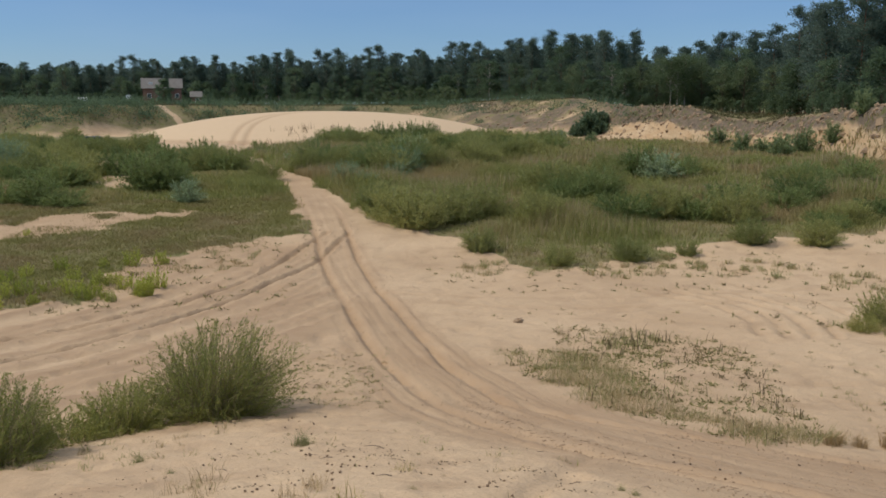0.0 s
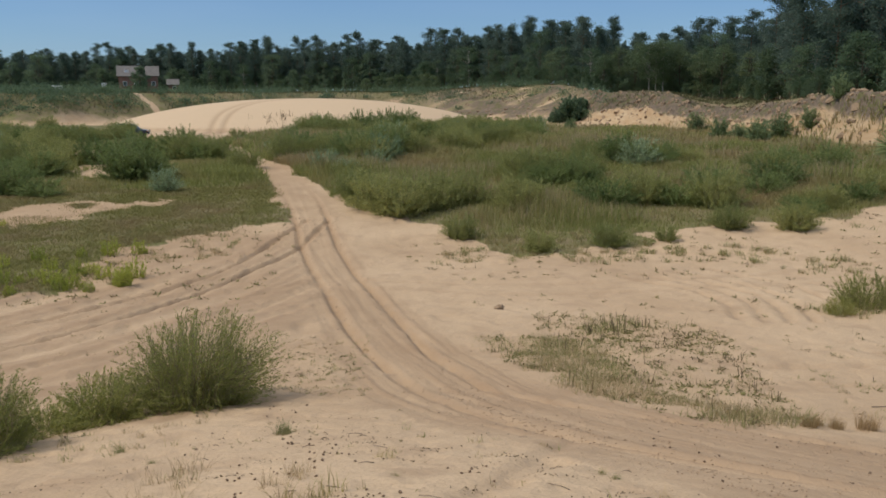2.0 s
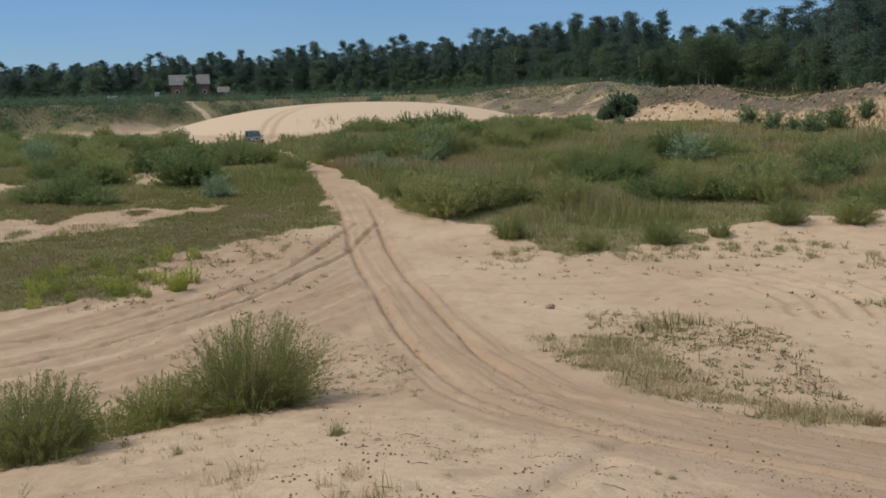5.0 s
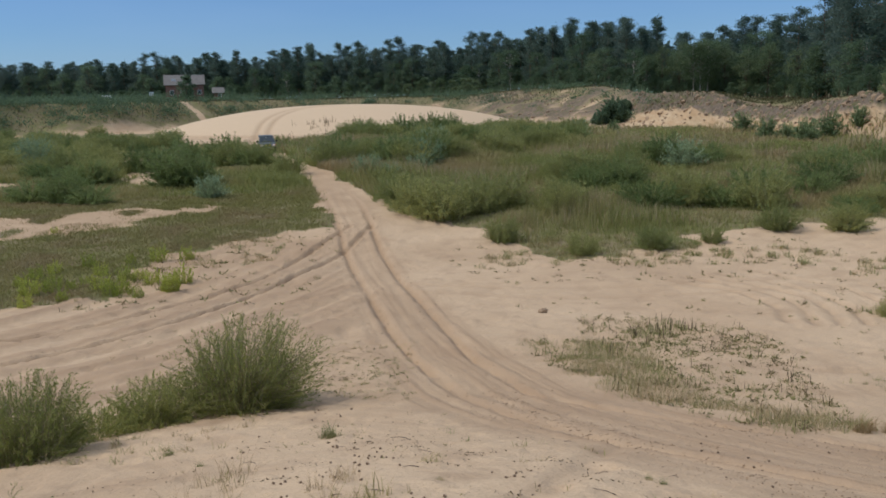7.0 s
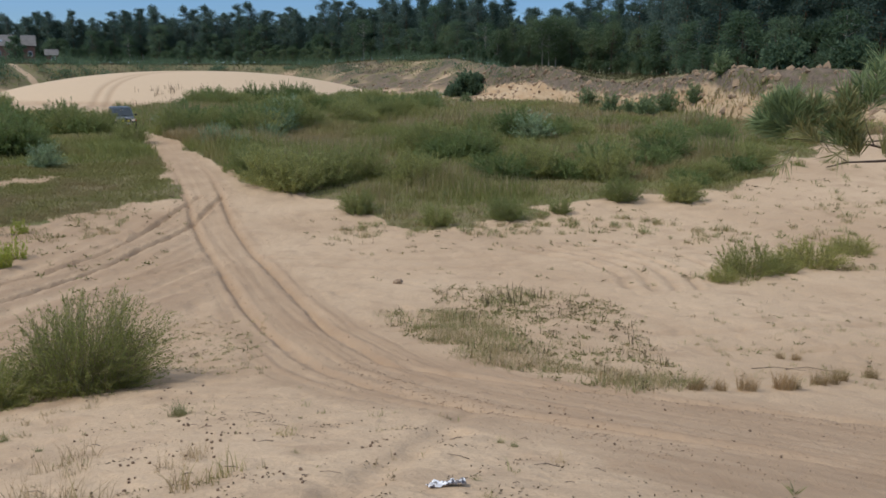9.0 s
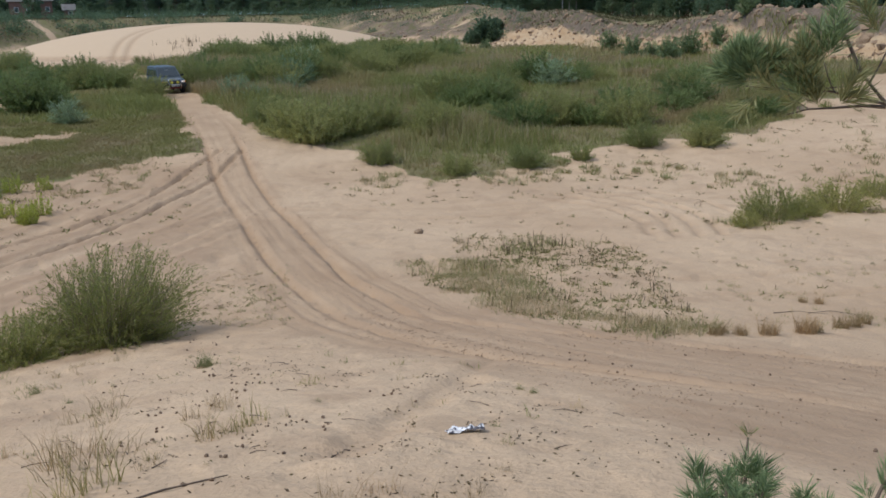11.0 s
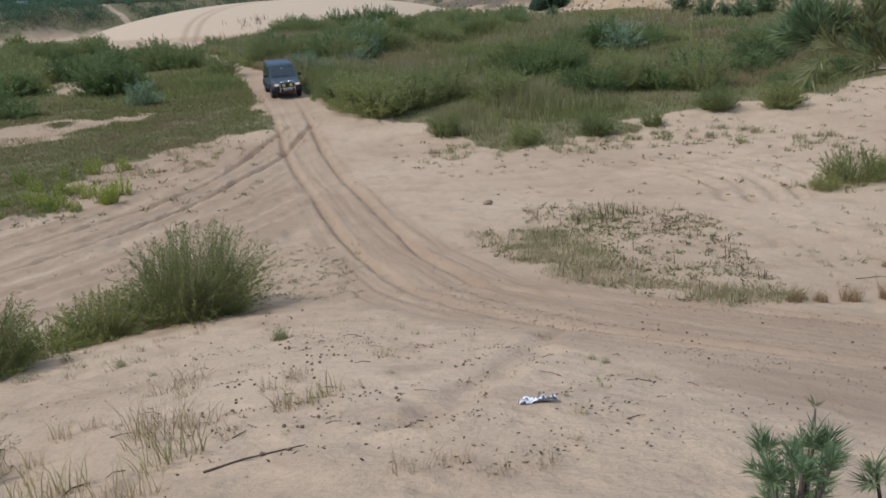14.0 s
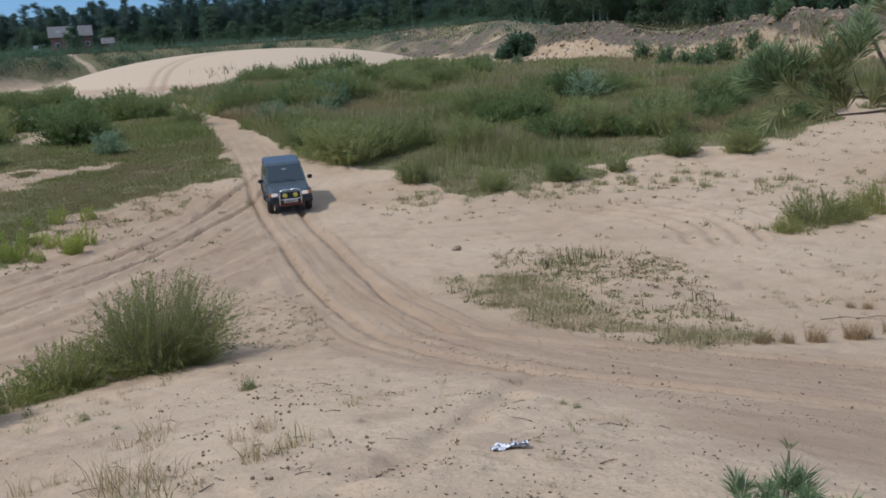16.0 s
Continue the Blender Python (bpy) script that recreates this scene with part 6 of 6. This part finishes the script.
def debris():
    rng = np.random.RandomState(41)
    # pine cones
    bm = bmesh.new()
    bmesh.ops.create_icosphere(bm, subdivisions=2, radius=0.015)
    for v in bm.verts:
        v.co *= 1 + 0.22 * math.sin(9 * math.atan2(v.co.y, v.co.x) + 160 * v.co.z)
        v.co.z *= 1.25
    me = bpy.data.meshes.new("pine_cone")
    bm.to_mesh(me)
    bm.free()
    me.materials.append(CONE)
    heaps = [(-1.0, 8.8), (-0.95, 7.6), (-0.4, 6.15), (-0.65, 5.9), (-1.6, 6.45), (-2.0, 7.7), (-1.5, 7.25), (-0.72, 4.7), (-1.45, 9.5), (-1.95, 12.2), (-1.2, 8.2), (0.3, 7.3)]
    spots = [(hx + rng.normal(0, 0.16), hy + rng.normal(0, 0.28)) for hx, hy in heaps for _ in range(6)] + [(rng.uniform(-6, -1), rng.uniform(9, 13)) for _ in range(25)] + [(rng.uniform(2, 6), rng.uniform(5, 10)) for _ in range(20)]
    for x, y in spots:
        ob = tagged(new("pine_cone", me), "brown open pine cone lying on sand", "pine cone", "pine cones")
        s = rng.uniform(0.5, 0.95)
        ob.matrix_basis = pose(x, y, on_ground(x, y) + 0.012 * s, rng.uniform(40, 120), rng.uniform(0, 360), rng.uniform(0, 360))
        ob.scale = (s, s, s)
    # sticks
    def stick(points, r, label):
        pts = [(x, y, on_ground(x, y) + r * 0.7 + h) for x, y, h in points]
        s = Soup()
        s.add(*tube(pts, list(np.linspace(r, r * 0.4, len(pts))), 6))
        tagged(new("stick", s.mesh("stick", TWIG, True)), label, "stick", "sticks")
    stick([(-1.25, 4.25, 0), (-1.05, 4.34, 0.004), (-0.88, 4.40, 0.0), (-0.72, 4.50, 0.01)], 0.008, "long dark dead stick lying on sand")
    for _ in range(34):
        x, y = rng.uniform(-2.6, 2.2), rng.uniform(4.2, 10)
        a, ln = rng.uniform(0, 6.3), rng.uniform(0.06, 0.22)
        stick([(x, y, 0), (x + 0.5 * ln * math.cos(a), y + 0.5 * ln * math.sin(a), 0.01), (x + ln * math.cos(a + 0.3), y + ln * math.sin(a + 0.3), 0.0)], rng.uniform(0.003, 0.006), "short dead twig lying on sand")
    for k in range(2):
        x, y = 7.4 + 0.7 * k, 13.6 + 0.1 * k
        stick([(x, y, 0), (x + 0.5, y + 0.12, 0.02), (x + 1.0, y - 0.05, 0.0)], 0.008, "grey dead branch lying on sand")
    # bark crumbs and fallen needles
    crumbs = Soup()
    cx, cy = rng.uniform(-4.2, 3.2, 6500), 3.3 + 10 * rng.uniform(0, 1, 6500) ** 1.1
    ok = (fbm(cx * 0.9, cy * 0.9, 3) > rng.uniform(-0.1, 1.4, 6500)) & ~inside(cx, cy, BAND) & (cy > 4.1 + rng.uniform(-0.6, 0.4, 6500))
    cx, cy = cx[ok], cy[ok]
    crumbs.leaves(np.stack([cx, cy, ground_height(cx, cy) + 0.004], 1), rng.normal(0, 1, (len(cx), 3)) * [1, 1, 0.3], 0.026, 0.013, rng)
    strewn = [(0.44, 7.38), (-0.35, 8.03), (-0.14, 8.5), (-0.66, 6.07), (-1.1, 6.0), (-0.62, 4.33), (0.61, 3.99), (1.74, 6.1), (0.95, 4.84), (0.2, 3.75), (-1.35, 5.2), (-2.0, 7.5), (-1.7, 8.1), (1.2, 7.0), (1.5, 6.4), (0.9, 8.0)]
    strewn += [(rng.uniform(-2.4, 1.4), rng.uniform(3.6, 11)) for _ in range(10)]
    for ax, ay in strewn:
        turn = rng.normal(0.3, 0.3)
        k = rng.normal(0, 0.14, 22)
        px, py = ax + k * math.cos(turn) + rng.normal(0, 0.04, 22), ay + k * math.sin(turn) + rng.normal(0, 0.07, 22)
        crumbs.leaves(np.stack([px, py, ground_height(px, py) + 0.005], 1), rng.normal(0, 1, (22, 3)) * [1, 1, 0.4], 0.028, 0.013, rng)
    tagged(new("bark_crumbs", crumbs.mesh("bark_crumbs", DEAD)), "dark bark crumbs and dead needles strewn on sand", "forest litter", kind="stuff")
    # clods thrown up along the track
    clods = Soup()
    lump = bmesh.new()
    bmesh.ops.create_icosphere(lump, subdivisions=1, radius=1)
    lv = np.array([v.co[:] for v in lump.verts])
    lf = np.array([[v.index for v in f.verts] for f in lump.faces])
    lump.free()
    lines = [curve(RUT_LEFT), curve(RUT_RIGHT), curve(BRANCH_A), curve(BRANCH_B)]
    rows = [curve([(0.4, 14.4), (1.05, 11.8), (1.76, 9.9), (2.53, 8.64), (3.4, 7.4)]), curve([(3.3, 11.4), (4.2, 10.6), (5.4, 9.9), (7, 9.2)]), curve([(2.2, 8.0), (2.9, 6.9), (3.6, 6.1)])]
    for _ in range(3800):
        if rng.uniform() < 0.22:
            ln = rows[rng.choice(3, p=[0.5, 0.3, 0.2])]
            x, y = ln[rng.randint(len(ln))] + rng.normal(0, 0.2, 2)
        elif rng.uniform() < 0.5:
            ln = lines[rng.choice(4, p=[0.35, 0.35, 0.15, 0.15])]
            x, y = ln[rng.randint(len(ln))] + rng.normal(0, 0.38, 2)
        else:
            x, y = rng.uniform(1.5, 9), rng.uniform(4.5, 11.5)
            if not inside(np.array([x]), np.array([y]), BAND)[0]:
                continue
        if y > 45:
            continue
        s = rng.uniform(0.003, 0.009) * (0.7 + y / 16)
        clods.add(lv * s * rng.uniform(0.6, 1.3, 3) * (1 + 0.25 * rng.normal(size=(len(lv), 1))) + [x, y, on_ground(x, y) + 0.2 * s], lf)
    # long darker lumps in rows along the bend, standing in for tyre lug prints
    for ln in (curve([(0.3, 14.6), (1.0, 11.9), (1.7, 10.0), (2.5, 8.7), (3.4, 7.5)], 0.1), curve([(0.45, 14.8), (1.2, 12.1), (1.95, 10.25), (2.8, 8.95), (3.8, 7.8)], 0.1),
                     curve([(3.2, 11.5), (4.2, 10.75), (5.4, 10.05), (7.2, 9.3)], 0.1), curve([(5.0, 10.0), (6.2, 9.3), (7.6, 8.8)], 0.1), curve([(2.4, 8.2), (3.1, 7.1), (3.9, 6.3)], 0.1)):
        for (ax, ay), (bx, by) in zip(ln[:-1], ln[1:]):
            if rng.uniform() < 0.3 or value_noise(np.array([ax * 1.1]), np.array([ay * 1.1]))[0] < -0.25:
                continue
            turn = math.atan2(by - ay, bx - ax) + rng.normal(1.1, 0.25)
            p = lv * [rng.uniform(0.025, 0.05), rng.uniform(0.008, 0.014), rng.uniform(0.006, 0.012)]
            p = np.stack([p[:, 0] * math.cos(turn) - p[:, 1] * math.sin(turn), p[:, 0] * math.sin(turn) + p[:, 1] * math.cos(turn), p[:, 2]], 1)
            x, y = ax + rng.normal(0, 0.05), ay + rng.normal(0, 0.05)
            clods.add(p + [x, y, on_ground(x, y)], lf)
    tagged(new("sand_clods", clods.mesh("sand_clods", CLOD)), "crumbled darker sand clods along the ruts", "sand clods", kind="stuff")
    # the stone on the open sand
    bm = bmesh.new()
    bmesh.ops.create_icosphere(bm, subdivisions=3, radius=0.14)
    for v in bm.verts:
        v.co *= 0.9 + 0.6 * noise.noise(v.co * 14)
        v.co.z *= 0.75
    st = part("stone", bm, CLOD, None, "dark earthy lump lying on open sand", True)
    tagged(st, category="stone")
    st.matrix_basis = pose(2.11, 24.04, on_ground(2.11, 24.04) + 0.04)
    # the crumpled white litter
    bm = bmesh.new()
    bmesh.ops.create_grid(bm, x_segments=26, y_segments=12, size=0.5)
    for v in bm.verts:
        x, y = v.co.x, v.co.y
        n1, n2 = noise.noise((x * 7, y * 5, 1.5)), noise.noise((x * 13, y * 9, 7.5))
        v.co = Vector((x * 0.25, y * 0.075 * (1 + 0.3 * n1), 0.02 + 0.022 * n1 + 0.016 * n2 + 0.012 * (1 - (2 * y) ** 2)))
    lit = part("crumpled_bag", bm, LITTER, None, "crumpled white plastic wrapper with dark print lying on sand")
    tagged(lit, category="litter")
    md = lit.modifiers.new("thickness", "SOLIDIFY")
    md.thickness = 0.003
    lit.matrix_basis = pose(0.72, 5.12, on_ground(0.72, 5.12) - 0.004, -12, 0, 6)
    # flat bark scrap on the track
    bm = bmesh.new()
    bmesh.ops.create_cube(bm, size=1)
    bmesh.ops.scale(bm, vec=(0.13, 0.045, 0.02), verts=bm.verts)
    bmesh.ops.bevel(bm, geom=bm.edges[:], offset=0.006, segments=2, affect="EDGES")
    scrap = part("bark_scrap", bm, TWIG, None, "flat dark scrap of bark on the track")
    tagged(scrap, category="bark")
    scrap.matrix_basis = pose(3.6, 7.7, on_ground(3.6, 7.7) + 0.012, 4, 3, -5)


CONE = plain("cone_scales", (0.10, 0.065, 0.04), (0.22, 0.15, 0.10), 0.9, 0, 60)
LITTER, n_, l_, b_ = material("printed_wrapper", 0.35)
band = noise_of(n_, l_, 22, 3)
l_.new(mixed(n_, l_, ranged(n_, l_, band, 0.50, 0.54), (0.82, 0.82, 0.84), (0.12, 0.11, 0.12)), b_.inputs["Base Color"])
debris()


# ---- what moves: the car comes round the dune and down the lane ----
CAR_WAY = [  # seconds, x, y of the car's middle
    (0.0, -45.1, 114.4), (1.0, -41.9, 115.5), (1.5, -40.3, 115.9), (2.0, -38.3, 116.3), (2.5, -36.2, 116.6), (3.0, -34.3, 116.6), (3.5, -32.6, 116.0), (4.0, -30.9, 114.8),
    (4.5, -29.1, 112.3), (5.0, -27.0, 108.2), (6.2, -22.6, 96.0), (7.5, -18.9, 84.0), (8.0, -17.5, 79.2), (8.5, -16.3, 74.7), (9.7, -13.9, 67.8), (11.0, -11.8, 62.9),
    (11.5, -10.95, 61.2), (12.0, -10.3, 59.7), (12.5, -9.6, 58.1), (13.0, -8.85, 56.2), (13.5, -8.05, 54.1), (14.0, -7.2, 51.5), (14.5, -6.35, 48.1), (15.0, -5.5, 44.3),
    (15.5, -4.6, 39.8), (16.0, -3.75, 35.2)]


def car_place(t):
    """The car's middle at t, smoothly between the known places."""
    w = np.array(CAR_WAY)
    tan = np.gradient(w[:, 1:], w[:, 0], axis=0)
    i = int(np.clip(np.searchsorted(w[:, 0], t, "right") - 1, 0, len(w) - 2))
    h = w[i + 1, 0] - w[i, 0]
    u = (t - w[i, 0]) / h
    return ((2 * u ** 3 - 3 * u ** 2 + 1) * w[i, 1:] + (u ** 3 - 2 * u ** 2 + u) * h * tan[i]
            + (3 * u ** 2 - 2 * u ** 3) * w[i + 1, 1:] + (u ** 3 - u ** 2) * h * tan[i + 1])


def car_pose(t):
    p = car_place(t)
    q = car_place(min(t + 0.25, 16.0)) - car_place(max(t - 0.25, 0.0))
    f = q / np.linalg.norm(q)
    r = np.array([f[1], -f[0]])
    corners = [on_ground(*(p + f * a + r * b)) for a, b in ((1.23, -0.74), (1.23, 0.74), (-1.23, -0.74), (-1.23, 0.74))]
    front, rear = (corners[0] + corners[1]) / 2, (corners[2] + corners[3]) / 2
    right, left = (corners[1] + corners[3]) / 2, (corners[0] + corners[2]) / 2
    return pose(p[0], p[1], sum(corners) / 4 - 0.01, math.degrees(math.atan2(front - rear, 2.46)), 0.3 * math.degrees(math.atan2(left - right, 1.48)), math.degrees(math.atan2(-f[0], f[1])))


def motions():
    walk(car, [(t, car_pose(t)) for t in np.arange(0, 16.01, 0.25)])
    rows, turned = [], 0.0
    for k in range(481):
        t = k / 30
        if k:
            turned += float(np.linalg.norm(car_place(t) - car_place(t - 1 / 30))) / 0.355
        rows.append((t, turned))
    for wheel in car_wheels:
        at = wheel.location.copy()
        walk(wheel, [(t, pose(*at, -math.degrees(a))) for t, a in rows])


motions()
